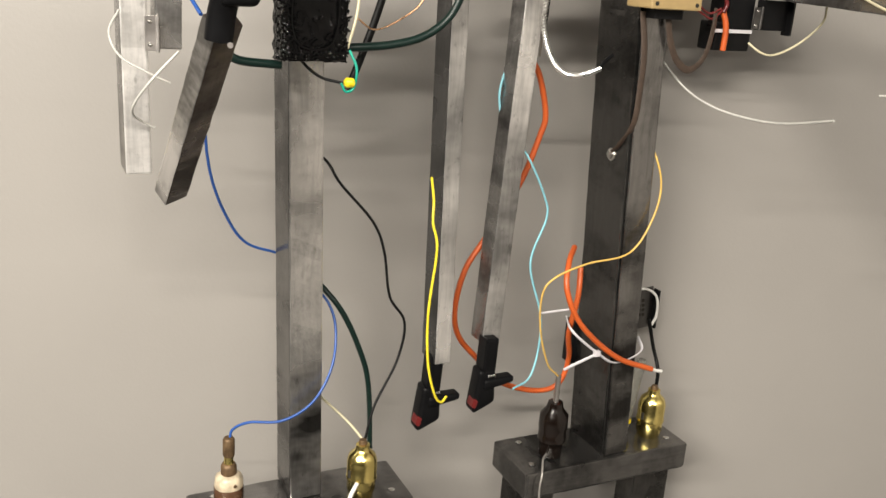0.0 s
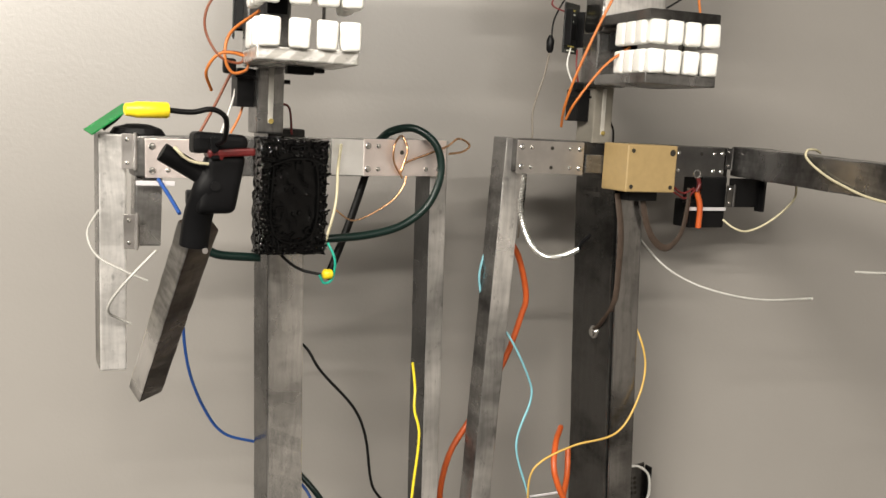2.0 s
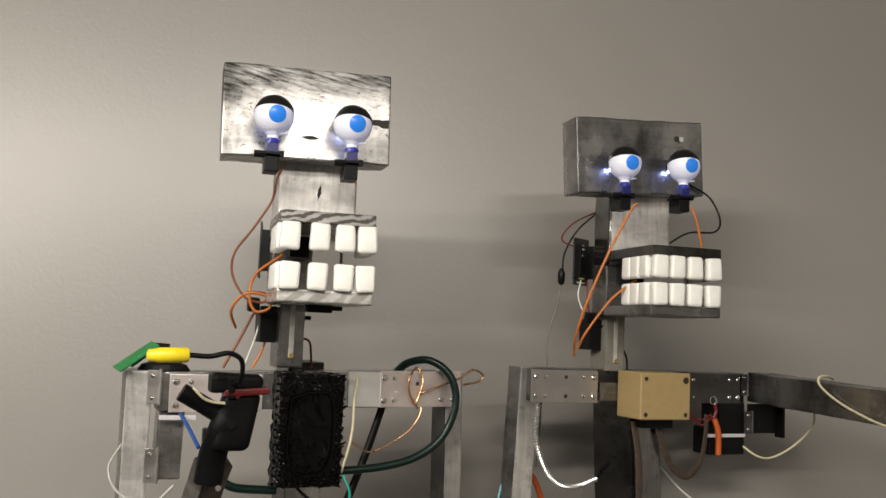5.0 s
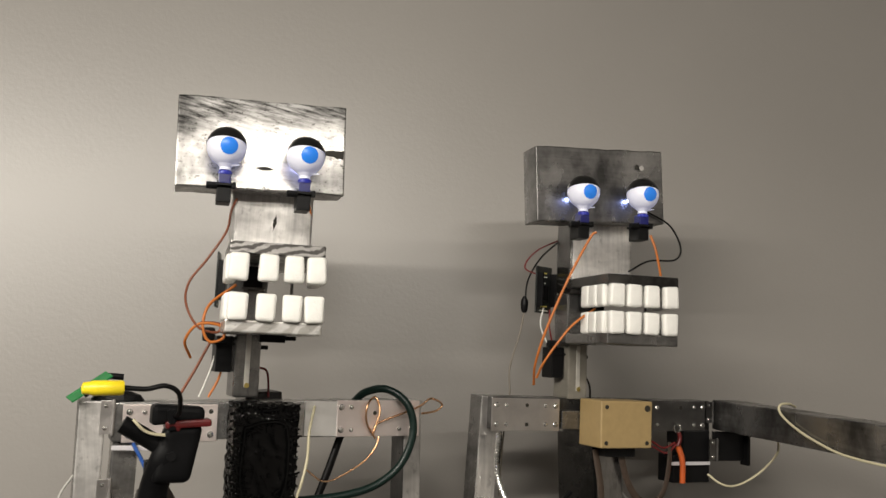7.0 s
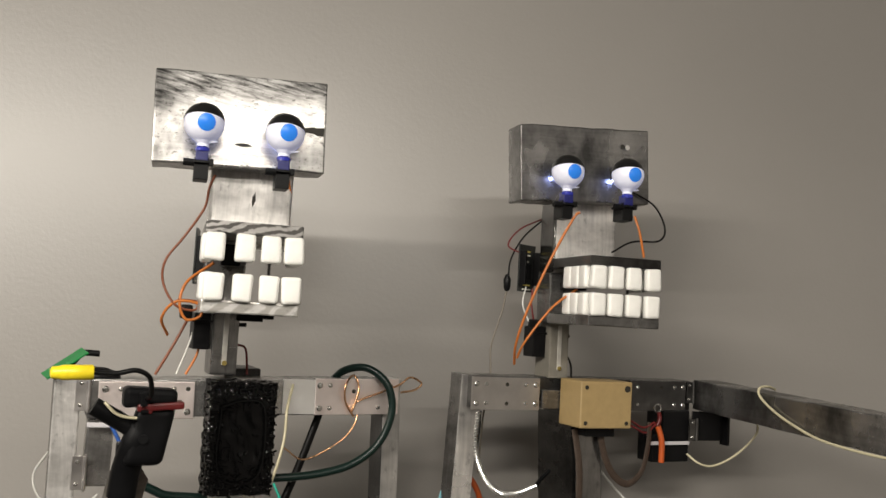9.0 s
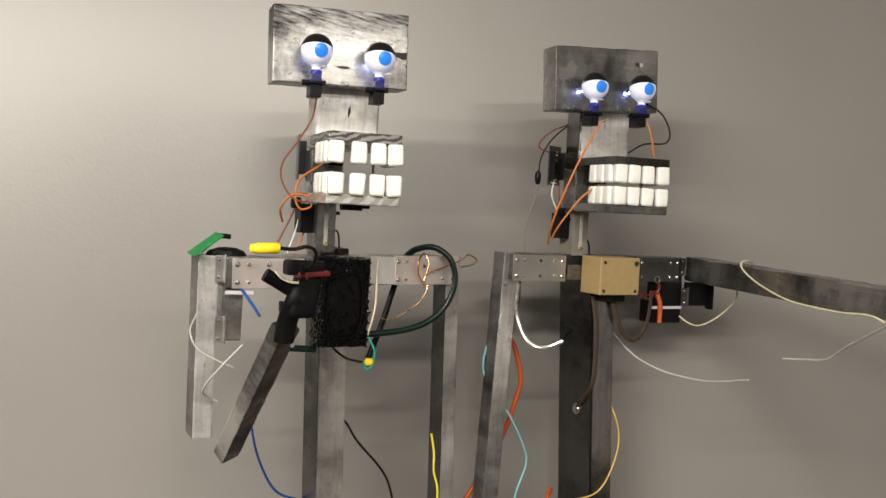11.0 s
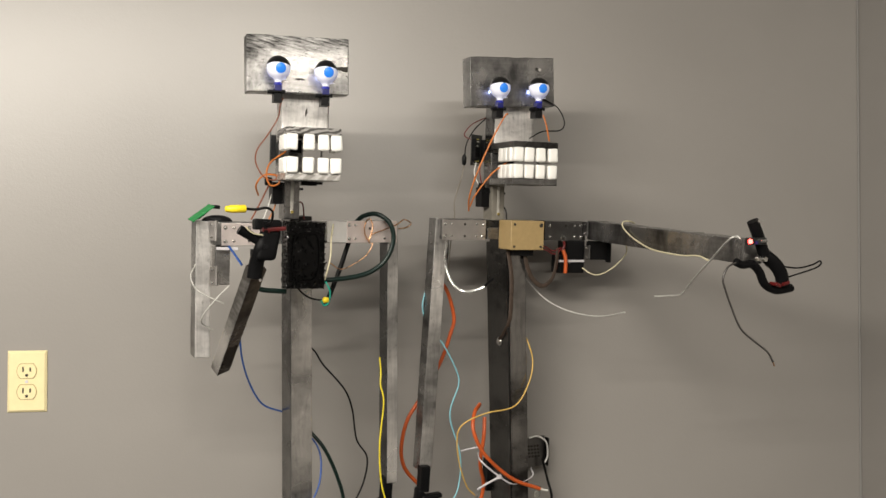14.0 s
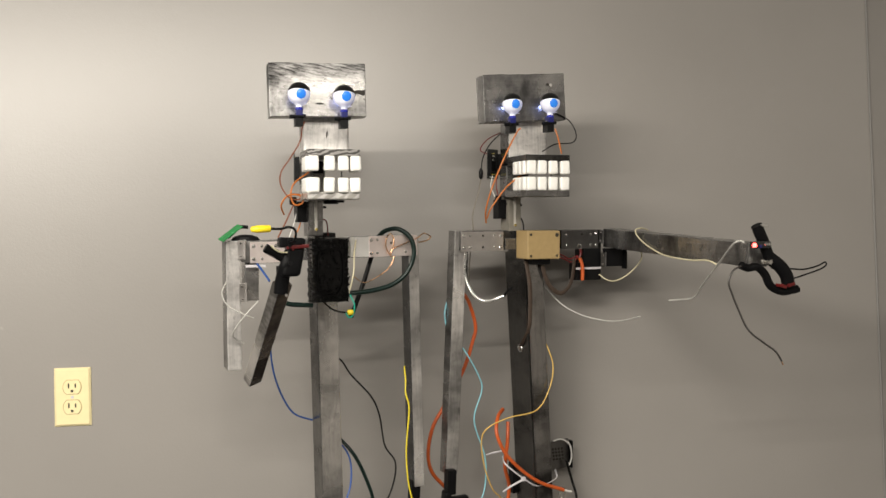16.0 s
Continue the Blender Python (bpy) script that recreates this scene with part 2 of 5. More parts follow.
PRINT_YELLOW = plain("yellow_print", (0.65, 0.55, 0.12), 0.6)
IVORY = plain("ivory_plastic", (0.83, 0.72, 0.42), 0.32, vary=0.03)
SHADE = plain("shaded_gap", (0.4, 0.31, 0.15), 0.6)
DARKSLOT = plain("dark_slot", (0.02, 0.017, 0.012), 0.7)
NYLON = plain("white_nylon", (0.58, 0.56, 0.58), 0.4, vary=0.05)
BROWN = plain("brown_bakelite", (0.007, 0.0045, 0.0035), 0.14, vary=0.3)
BAKELITE = plain("brown_socket_bakelite", (0.085, 0.042, 0.022), 0.25, vary=0.35, scale=70)
PORCELAIN = plain("stained_porcelain", (0.5, 0.42, 0.3), 0.35, vary=0.4, scale=90)
RUST = plain("rusty_brass", (0.15, 0.095, 0.05), 0.55, 0.6, 0.4, 120)
RIBBON = plain("brown_ribbon_cable", (0.055, 0.037, 0.027), 0.45, vary=0.25, scale=200)
SLOT = plain("pale_slot_wood", (0.5, 0.48, 0.44), 0.6, vary=0.15)
NECKWOOD = plain("bare_grey_wood", (0.21, 0.195, 0.165), 0.55, vary=0.2, scale=50)
LID = plain("black_eyelid", (0.008, 0.008, 0.008), 0.3)
BALL = glowing("lit_white_ball", (0.82, 0.82, 0.85), (0.55, 0.6, 1.0), 0.28)
IRIS = glowing("blue_iris", (0.02, 0.2, 0.75), (0.04, 0.25, 0.9), 0.25)
LED_RED = glowing("red_led", (0.6, 0.05, 0.04), (1, 0.06, 0.05), 14)
LED_BLUE = glowing("blue_led", (0.3, 0.35, 0.9), (0.35, 0.45, 1), 60)
W_BLUE = plain("blue_wire", (0.015, 0.07, 0.28), 0.4)
W_BLACK = plain("black_wire", (0.006, 0.006, 0.006), 0.4, spec=0.15)
W_LEAD = plain("dark_grey_lead", (0.05, 0.045, 0.042), 0.38)
W_DULL = plain("dull_brown_wire", (0.17, 0.145, 0.115), 0.45)
W_GREEN = plain("dark_green_cable", (0.004, 0.015, 0.012), 0.35, spec=0.35)
W_CREAM = plain("cream_wire", (0.55, 0.5, 0.34), 0.45)
W_WHITE = plain("white_wire", (0.66, 0.65, 0.62), 0.4)
W_PALE = plain("pale_grey_wire", (0.5, 0.49, 0.46), 0.4)
W_GREY = plain("grey_wire", (0.32, 0.3, 0.28), 0.35, 0.4)
W_YELLOW = plain("yellow_wire", (0.7, 0.57, 0.03), 0.4)
W_AMBER = plain("amber_wire", (0.62, 0.4, 0.1), 0.4)
W_ORANGE = plain("orange_wire", (0.5, 0.15, 0.025), 0.45)
W_RUST = plain("brown_orange_wire", (0.2, 0.055, 0.02), 0.45)
W_CABLE = plain("orange_cable", (0.5, 0.09, 0.016), 0.42)
W_TEAL = plain("teal_wire", (0.01, 0.36, 0.26), 0.4)
W_CYAN = plain("pale_blue_wire", (0.22, 0.5, 0.58), 0.4)
W_DARKRED = plain("dark_red_wire", (0.16, 0.015, 0.015), 0.4)
YELLOW = plain("yellow_tip_plastic", (0.85, 0.66, 0.02), 0.35)


# ---- mesh helpers ----
PLACE = {}


def part(name, bm, material, parent=None, label="", m=None, smooth=False):
    """Links a bmesh as one mesh object; m is its pose in the robots' common frame (or the world, without a parent)."""
    me = bpy.data.meshes.new(name)
    bm.normal_update()
    bm.to_mesh(me)
    bm.free()
    me.materials.append(material)
    for f in me.polygons:
        f.use_smooth = smooth
    if smooth:
        me.set_sharp_from_angle(angle=radians(52))
    return share(name, me, parent, label, m)


def share(name, me, parent=None, label="", m=None):
    ob = new(name, me)
    m = m or Matrix.Identity(4)
    PLACE[ob] = m
    if parent is not None:
        ob.parent = parent
        ob.matrix_basis = PLACE[parent].inverted() @ m
    else:
        ob.matrix_basis = m
    if label:
        tagged(ob, label=label)
    return ob


def cuboid(sx, sy, sz, bevel=0.0, at=(0, 0, 0), seg=2, bm=None, rot=None):
    bm = bm or bmesh.new()
    m = Matrix.Translation(at) @ (rot or Matrix.Identity(4)) @ Matrix.Diagonal((sx, sy, sz, 1))
    made = bmesh.ops.create_cube(bm, size=1, matrix=m)
    if bevel:
        edges = list({e for v in made["verts"] for e in v.link_edges})
        bmesh.ops.bevel(bm, geom=edges, offset=bevel, segments=seg, profile=0.6, affect="EDGES")
    return bm


def rod(r1, r2, length, at=(0, 0, 0), axis="z", n=20, bm=None, bevel=0.0):
    bm = bm or bmesh.new()
    turn = {"z": Matrix.Identity(4), "x": Matrix.Rotation(radians(90), 4, "Y"), "y": Matrix.Rotation(radians(-90), 4, "X")}[axis]
    made = bmesh.ops.create_cone(bm, cap_ends=True, segments=n, radius1=r1, radius2=r2, depth=length, matrix=Matrix.Translation(at) @ turn)
    if bevel:
        caps = [f for f in {f for v in made["verts"] for f in v.link_faces} if len(f.verts) == n]
        bmesh.ops.bevel(bm, geom=list({e for f in caps for e in f.edges}), offset=bevel, segments=2, affect="EDGES")
    return bm


def lathe(profile, n=24):
    """A turned shape from (radius, height) pairs."""
    bm = bmesh.new()
    rings = []
    for r, z in profile:
        rings.append([bm.verts.new((max(r, 1e-5) * math.cos(2 * math.pi * k / n), max(r, 1e-5) * math.sin(2 * math.pi * k / n), z)) for k in range(n)])
    for a, b in zip(rings, rings[1:]):
        for k in range(n):
            bm.faces.new((a[k], a[(k + 1) % n], b[(k + 1) % n], b[k]))
    bm.faces.new(rings[0][::-1])
    bm.faces.new(rings[-1])
    return bm


def glide(points, steps=8):
    """A smooth line through the points."""
    pts = [Vector(p) for p in points]
    pts = [2 * pts[0] - pts[1]] + pts + [2 * pts[-1] - pts[-2]]
    out = []
    for a, b, c, d in zip(pts, pts[1:], pts[2:], pts[3:]):
        for k in range(steps):
            t = k / steps
            out.append(0.5 * (2 * b + (c - a) * t + (2 * a - 5 * b + 4 * c - d) * t * t + (3 * b - a - 3 * c + d) * t ** 3))
    return out + [pts[-2]]


def hose(points, r, sides=8, steps=8, bm=None, flat=1.0, ridges=0.0):
    """A round or flat tube along a smooth line."""
    bm = bm or bmesh.new()
    line = glide(points, steps) if len(points) > 2 else [Vector(p) for p in points]
    rings, side = [], None
    for k, p in enumerate(line):
        ahead = (line[min(k + 1, len(line) - 1)] - line[max(k - 1, 0)]).normalized()
        if side is None:
            side = ahead.cross(Vector((0, 1, 0) if abs(ahead.y) < 0.9 else (1, 0, 0))).normalized()
        side = (side - ahead * side.dot(ahead)).normalized()
        up = ahead.cross(side)
        rr = r * (1 + ridges * (k % 2))
        rings.append([bm.verts.new(p + rr * math.cos(2 * math.pi * j / sides) * side + rr * flat * math.sin(2 * math.pi * j / sides) * up) for j in range(sides)])
    for a, b in zip(rings, rings[1:]):
        for j in range(sides):
            bm.faces.new((a[j], a[(j + 1) % sides], b[(j + 1) % sides], b[j]))
    bm.faces.new(rings[0][::-1])
    bm.faces.new(rings[-1])
    return bm


def wire(name, points, r, material, robot, label="", y=None, **kw):
    """A wire; with y given the points are (x, z) at that depth."""
    pts = [(p[0], y, p[1]) if y is not None else p for p in points]
    return part(name, hose(pts, r, **kw), material, robot, label, smooth=True)


def along(a, b, roll=0.0):
    """The pose at the middle of a and b whose x runs from a to b."""
    a, b = Vector(a), Vector(b)
    q = (b - a).to_track_quat("X", "Z").to_matrix().to_4x4()
    return Matrix.Translation((a + b) / 2) @ q @ Matrix.Rotation(radians(roll), 4, "X")


def board(name, a, b, wide, deep, material, parent, label="", roll=0.0, bevel=0.0016):
    """A sawn board from a to b; wide and deep are its section (for an upright one: across x and along y)."""
    a, b = Vector(a), Vector(b)
    m = along(a, b, roll)
    bm = worn(cuboid((b - a).length, wide, deep, bevel), (b - a).length, 0.014, 0.0009)
    return part(name, bm, material, parent, label, m)


def upright(name, a, b, wide, deep, material, parent, label="", turn=0.0, side=None):
    """A standing board from its lower end a to its upper end b, its narrow side square to y."""
    a, b = Vector(a), Vector(b)
    zx = (b - a).normalized()
    yv = Matrix.Rotation(radians(turn), 3, "Z") @ Vector((0, 1, 0))
    yv = (yv - zx * yv.dot(zx)).normalized()
    xv = yv.cross(zx)
    m = Matrix((zx, xv, yv)).transposed().to_4x4()
    if m.determinant() < 0:
        m = Matrix((zx, -xv, yv)).transposed().to_4x4()
    m.translation = (a + b) / 2
    bm = cuboid((b - a).length, wide, deep, 0.0018)
    if deep > 0.01:
        worn(bm, (b - a).length, 0.016, 0.0011)
    # side: a darker wood for the left faces, their shade put into colour
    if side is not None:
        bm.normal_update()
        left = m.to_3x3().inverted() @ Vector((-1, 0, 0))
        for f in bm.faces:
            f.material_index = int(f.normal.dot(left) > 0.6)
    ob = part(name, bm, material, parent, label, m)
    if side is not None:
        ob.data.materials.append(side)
    return ob


def worn(bm, size, step=0.012, depth=0.0012):
    """Cuts a block into short pieces along its longest side and wears its edges unevenly."""
    n = max(2, min(40, int(size / step)))
    for k in range(1, n):
        bmesh.ops.bisect_plane(bm, geom=bm.verts[:] + bm.edges[:] + bm.faces[:], plane_co=(size * (k / n - 0.5), 0, 0), plane_no=(1, 0, 0))
    lim = [max(abs(v.co[i]) for v in bm.verts) for i in range(3)]
    for v in bm.verts:
        pull = max(0.0, noise.noise(v.co * 70) + 0.25) * depth
        for i in (1, 2):
            if abs(v.co[i]) > lim[i] * 0.8:
                v.co[i] -= math.copysign(pull * (0.12 if i == 1 else 1), v.co[i])
    return bm


def lens(w, h, seed=0, blunt=False):
    """A flat pointed splinter of shade: a crack or a knot, open at its right end when blunt."""
    bm = bmesh.new()
    n = 14
    top, low = [], []
    for k in range(n + 1):
        u = k / n
        g = (u ** 0.7 if blunt else math.sin(math.pi * u) ** 1.6) * h / 2
        wob = h * 0.16 * noise.noise(Vector((u * 7, seed, 0)))
        top.append(bm.verts.new(((u - 0.5) * w, 0, wob + g * (1 + 0.3 * noise.noise(Vector((u * 11, seed, 3)))) + 1e-5)))
        low.append(bm.verts.new(((u - 0.5) * w, 0, wob - g * (1 + 0.3 * noise.noise(Vector((u * 11, seed, 8)))) - 1e-5)))
    for k in range(n):
        bm.faces.new((low[k], low[k + 1], top[k + 1], top[k]))
    out = bmesh.ops.extrude_face_region(bm, geom=bm.faces[:])
    for e in out["geom"]:
        if isinstance(e, bmesh.types.BMVert):
            e.co.y += 0.0012
    bmesh.ops.recalc_face_normals(bm, faces=bm.faces)
    return bm


def screw(at, robot_part, r=0.0032, cross=True, mat=None):
    """A domed cross-head screw that faces the front."""
    bm = lathe([(r, 0), (r, 0.0006), (r * 0.7, 0.0015), (0, 0.0018)], 14)
    if cross:
        cuboid(r * 1.1, r * 0.24, 0.0004, at=(0, 0, 0.0018), bm=bm)
        cuboid(r * 0.24, r * 1.1, 0.0004, at=(0, 0, 0.0018), bm=bm)
    return part("screw", bm, mat or ZINC, robot_part, m=pose(*at, 90), smooth=False)


def mending_plate(robot, x, z, w, h, y, label, holes, tilt=0.0, metal=None):
    """A steel mending plate with screws and empty holes."""
    m = pose(x, y - 0.0012, z, 0, tilt, 0)
    plate = part("mending_plate", cuboid(w, 0.0022, h, 0.0006), metal or STEEL, robot, label, m)
    for u, v, kind in holes:
        p = m @ Vector((u * w / 2, -0.0012, v * h / 2))
        if kind == "s":
            screw(p, plate)
        elif kind == "r":
            screw(p, plate, 0.0024, False)
        else:
            part("screw_hole", rod(0.0022, 0.0022, 0.0004, at=(0, 0, 0), axis="y", n=12), DARKSLOT, plate, m=Matrix.Translation(p))
    return plate


def butt_hinge(robot, m, h, w, label="shiny steel butt hinge", metal=None):
    """A small hinge: one leaf in sight, a knuckled pin at its edge and two screws."""
    metal = metal or STEEL
    hinge = part("hinge", cuboid(w, 0.0014, h, 0.0004, at=(-w / 2, 0, 0)), metal, robot, label, m)
    pin = bmesh.new()
    for k in range(3):
        rod(0.0019, 0.0019, h * 0.31, at=(0, 0, (k - 1) * h * 0.335), n=14, bm=pin, bevel=0.0003)
    rod(0.0013, 0.0013, h * 1.08, n=12, bm=pin)
    part("hinge_pin", pin, metal, hinge, m=m @ pose(0.001, -0.0008, 0))
    for v in (-0.33, 0.33):
        screw(m @ Vector((-0.55 * w, -0.0007, v * h)), hinge, 0.002, False)
    return hinge


# ---- room ----
def slab(name, x0, x1, y0, y1, z0, z1, mat, label):
    ob = part(name, cuboid(x1 - x0, y1 - y0, z1 - z0), mat, None, m=Matrix.Translation(((x0 + x1) / 2, (y0 + y1) / 2, (z0 + z1) / 2)))
    return tagged(ob, label, name.split("_")[0], kind="structure")


EAST = 1.116
slab("wall_north", -6.5, EAST, 0, 0.12, 0, CEILING, WALL, "warm grey satin painted wall with roller texture")
slab("wall_east", EAST, EAST + 0.12, -8.0, 0.12, 0, CEILING, WALL, "warm grey painted side wall meeting in a corner")
# Unseen walls, floor and ceiling; distances and tones set to shape bounced light.
slab("wall_west", -6.62, -6.5, -8.0, 0.12, 0, CEILING, WALL, "warm grey painted side wall")
slab("wall_south", -6.62, EAST + 0.12, -8.12, -8.0, 0, CEILING, WALL, "warm grey painted back wall")
slab("floor", -6.62, EAST + 0.12, -8.12, 0.12, -0.1, 0, CONCRETE, "plain grey concrete floor")
slab("ceiling", -6.62, EAST + 0.12, -8.12, 0.12, CEILING, CEILING + 0.1, OFFWHITE, "plain off-white ceiling")


def wall_outlet(x, z):
    """A duplex outlet with its bevelled cover plate."""
    w, h = 0.07, 0.1145
    base = Matrix.Translation((x, 0, z))
    bm = bmesh.new()
    back = [bm.verts.new((sx * w / 2, 0, sz * h / 2)) for sx, sz in ((-1, -1), (1, -1), (1, 1), (-1, 1))]
    mid = [bm.verts.new((sx * w / 2, -0.002, sz * h / 2)) for sx, sz in ((-1, -1), (1, -1), (1, 1), (-1, 1))]
    top = [bm.verts.new((sx * (w / 2 - 0.004), -0.0055, sz * (h / 2 - 0.004))) for sx, sz in ((-1, -1), (1, -1), (1, 1), (-1, 1))]
    for a, b in ((back, mid), (mid, top)):
        for k in range(4):
            bm.faces.new((a[k], a[(k + 1) % 4], b[(k + 1) % 4], b[k]))
    bm.faces.new(top)
    bm.faces.new(back[::-1])
    bmesh.ops.recalc_face_normals(bm, faces=bm.faces)
    empty = new("wall_outlet")
    empty.matrix_basis = base
    PLACE[empty] = base
    tagged(empty, "ivory plastic duplex wall outlet on the grey wall", "outlet")
    part("cover_plate", bm, IVORY, empty, m=base)
    for dz in (0.0195, -0.0195):
        face = bmesh.new()
        ring = []
        for k in range(28):
            a = 2 * math.pi * k / 28
            ring.append((0.0172 * math.cos(a), max(-0.0135, min(0.0135, 0.0172 * math.sin(a)))))
        f0 = [face.verts.new((px, -0.0052, pz)) for px, pz in ring]
        f1 = [face.verts.new((px * 0.97, -0.0072, pz * 0.97)) for px, pz in ring]
        for k in range(28):
            face.faces.new((f0[k], f0[(k + 1) % 28], f1[(k + 1) % 28], f1[k]))
        face.faces.new(f1)
        bmesh.ops.recalc_face_normals(face, faces=face.faces)
        m = base @ Matrix.Translation((0, 0, dz))
        # Flat darker ring: the shade in the gap, put into its colour.
        gap = bmesh.new()
        gap.faces.new([gap.verts.new((px * 1.06, -0.00565, pz * 1.075)) for px, pz in ring])
        part("receptacle_gap", gap, SHADE, empty, m=m)
        rec = part("receptacle", face, IVORY, empty, "ivory receptacle face with dark slots", m)
        part("slot", cuboid(0.0026, 0.001, 0.0095, at=(-0.0064, -0.0072, 0.003)), DARKSLOT, rec, m=m)
        part("slot", cuboid(0.0026, 0.001, 0.0078, at=(0.0064, -0.0072, 0.003)), DARKSLOT, rec, m=m)
        part("ground_hole", rod(0.0027, 0.0027, 0.001, at=(0, -0.0072, -0.0075), axis="y", n=14), DARKSLOT, rec, m=m)
    part("screw", rod(0.003, 0.0026, 0.0016, at=(0, -0.006, 0), axis="y", n=14), NYLON, empty, m=base)


wall_outlet(-0.585, 1.177)

# ---- the two robots: a common frame, turned away from the wall ----
YARD = pose(-0.0188, 0.0922, -0.0028, 4.09, 1.079, 0.632) @ pose(0, -0.26, 0, 0, 0, 16)


def robot(x, y, label):
    e = new("robot")
    e.matrix_basis = YARD @ Matrix.Translation((x, y, 0))
    PLACE[e] = Matrix.Translation((x, y, 0))
    return tagged(e, label, "robot", "robots by the wall")


def eye(r, head, x, y, z, gaze, tilt):
    """A lit ball on a neck with an iris, a black lid and its servo."""
    m0 = head @ pose(x, y, z)
    m = m0 @ Matrix.Diagonal((0.9, 0.9, 0.9, 1))
    bm = bmesh.new()
    bmesh.ops.create_uvsphere(bm, u_segments=36, v_segments=24, radius=0.02)
    ball = part("eye", bm, BALL, r, "glowing white ball eye with a blue iris", m, True)
    stem = lathe([(0.0062, -0.024), (0.0055, -0.0215), (0.0075, -0.0195), (0.009, -0.0178)], 16)
    part("stem", stem, BALL, ball, m=m, smooth=True)
    # the iris: a cap of the ball
    cap = bmesh.new()
    rings = []
    for i in range(6):
        a = radians(26) * i / 5
        rings.append([cap.verts.new((0.0203 * math.sin(a) * math.cos(2 * math.pi * k / 24), -0.0203 * math.cos(a), 0.0203 * math.sin(a) * math.sin(2 * math.pi * k / 24))) for k in range(24)] if i else [cap.verts.new((0, -0.0203, 0))])
    for k in range(24):
        cap.faces.new((rings[0][0], rings[1][k], rings[1][(k + 1) % 24]))
        for i in range(1, 5):
            cap.faces.new((rings[i][k], rings[i + 1][k], rings[i + 1][(k + 1) % 24], rings[i][(k + 1) % 24]))
    bmesh.ops.recalc_face_normals(cap, faces=cap.faces)
    part("iris", cap, IRIS, ball, "flat bright blue iris", m @ pose(0, 0, 0, 6, 0, gaze), True)
    # the lid: half a thin shell that covers the top and the back
    shell = bmesh.new()
    bmesh.ops.create_uvsphere(shell, u_segments=36, v_segments=24, radius=0.0208)
    bmesh.ops.bisect_plane(shell, geom=shell.verts[:] + shell.edges[:] + shell.faces[:], plane_co=(0, 0, 0.0022), plane_no=(0, -0.28, -1), clear_outer=True)
    bmesh.ops.solidify(shell, geom=shell.faces[:], thickness=0.0004)
    part("eyelid", shell, LID, ball, "black shell eyelid", m @ pose(0, 0.0003, 0, 0, tilt, 0), True)
    holder = cuboid(0.011, 0.014, 0.012, 0.001, at=(0, 0.002, -0.029))
    rod(0.0052, 0.0042, 0.008, at=(0, 0, -0.024), bm=holder, n=14)
    part("eye_mount", holder, NAVY, ball, "translucent blue mount", m0)
    part("mount_ring", rod(0.0064, 0.0064, 0.0035, at=(0, -0.001, -0.0245), n=18, bevel=0.0006), CLEARBLUE, ball, "clear blue ring with a faint added glow", m0)
    part("tab", lathe([(0.0012, 0), (0.0008, 0.007), (0.0002, 0.009)], 8), BALL, ball, m=m @ pose(0.006, -0.003, -0.0192, 0, 82, 0))
    part("servo_ear", cuboid(0.004, 0.006, 0.006, 0.0008, at=(0.0085, -0.003, -0.036)), BLACK, ball, m=m0)
    sv = cuboid(0.013, 0.023, 0.02, 0.0008, at=(0, 0.008, -0.042))
    cuboid(0.0128, 0.032, 0.0024, 0.0004, at=(0, 0.008, -0.036), bm=sv)
    rod(0.0034, 0.0034, 0.01, at=(-0.011, -0.002, -0.037), axis="x", bm=sv, n=12)
    part("servo", sv, BLACK, ball, "small black servo", m0)
    part("led", rod(0.0018, 0.0012, 0.004, at=(-0.005, 0.0225, -0.004), axis="x", n=10), LED_BLUE, ball, "lit blue-white diode", m0)


def tooth(jaw, m, seed):
    w, d, h = 0.0178, 0.0105, 0.0238
    bm = cuboid(w, d, h, 0.0036, seg=3)
    for v in bm.verts:
        k = 1 - 0.07 * (v.co.z / h + 0.5)
        v.co.x *= k
        v.co += 0.0005 * noise.noise_vector(v.co * 90 + Vector((seed, 0, 0)))
    part("tooth", bm, TOOTH, jaw, m=m, smooth=True)


def jaw(r, head, z0, thick, upper, lean, gaps, name, mat, label):
    """A flat board that juts out, with teeth along its front and both sides."""
    w, y0, y1 = 0.083, -0.15, -0.044
    m = head @ pose(0.014, 0, z0, lean, 0, 0)
    half = thick / 2
    bm = cuboid(w, y1 - y0, thick, 0.0014, at=(0, (y0 + y1) / 2, half if upper else -half))
    board_ = part(name, bm, mat, r, label, m)
    hz = (-0.0114 if upper else 0.0114)
    flip = Matrix.Identity(4) if upper else Matrix.Rotation(math.pi, 4, "Y")
    for k, x in enumerate(gaps):
        tooth(board_, m @ Matrix.Translation((x, y0 - 0.001, hz)) @ pose(0, 0, 0, 0, 2 * math.sin(5 * k + z0 * 90), 4 * math.sin(3 * k)) @ flip, k)
    for s in (-1, 1):
        for k in range(3):
            tooth(board_, m @ Matrix.Translation((s * (w / 2 - 0.003), y0 + 0.0155 + 0.0192 * k, hz)) @ pose(0, 0, 0, 0, 0, 90 + 3 * math.sin(4 * k + s)) @ flip, 9 + k + s)
    return board_


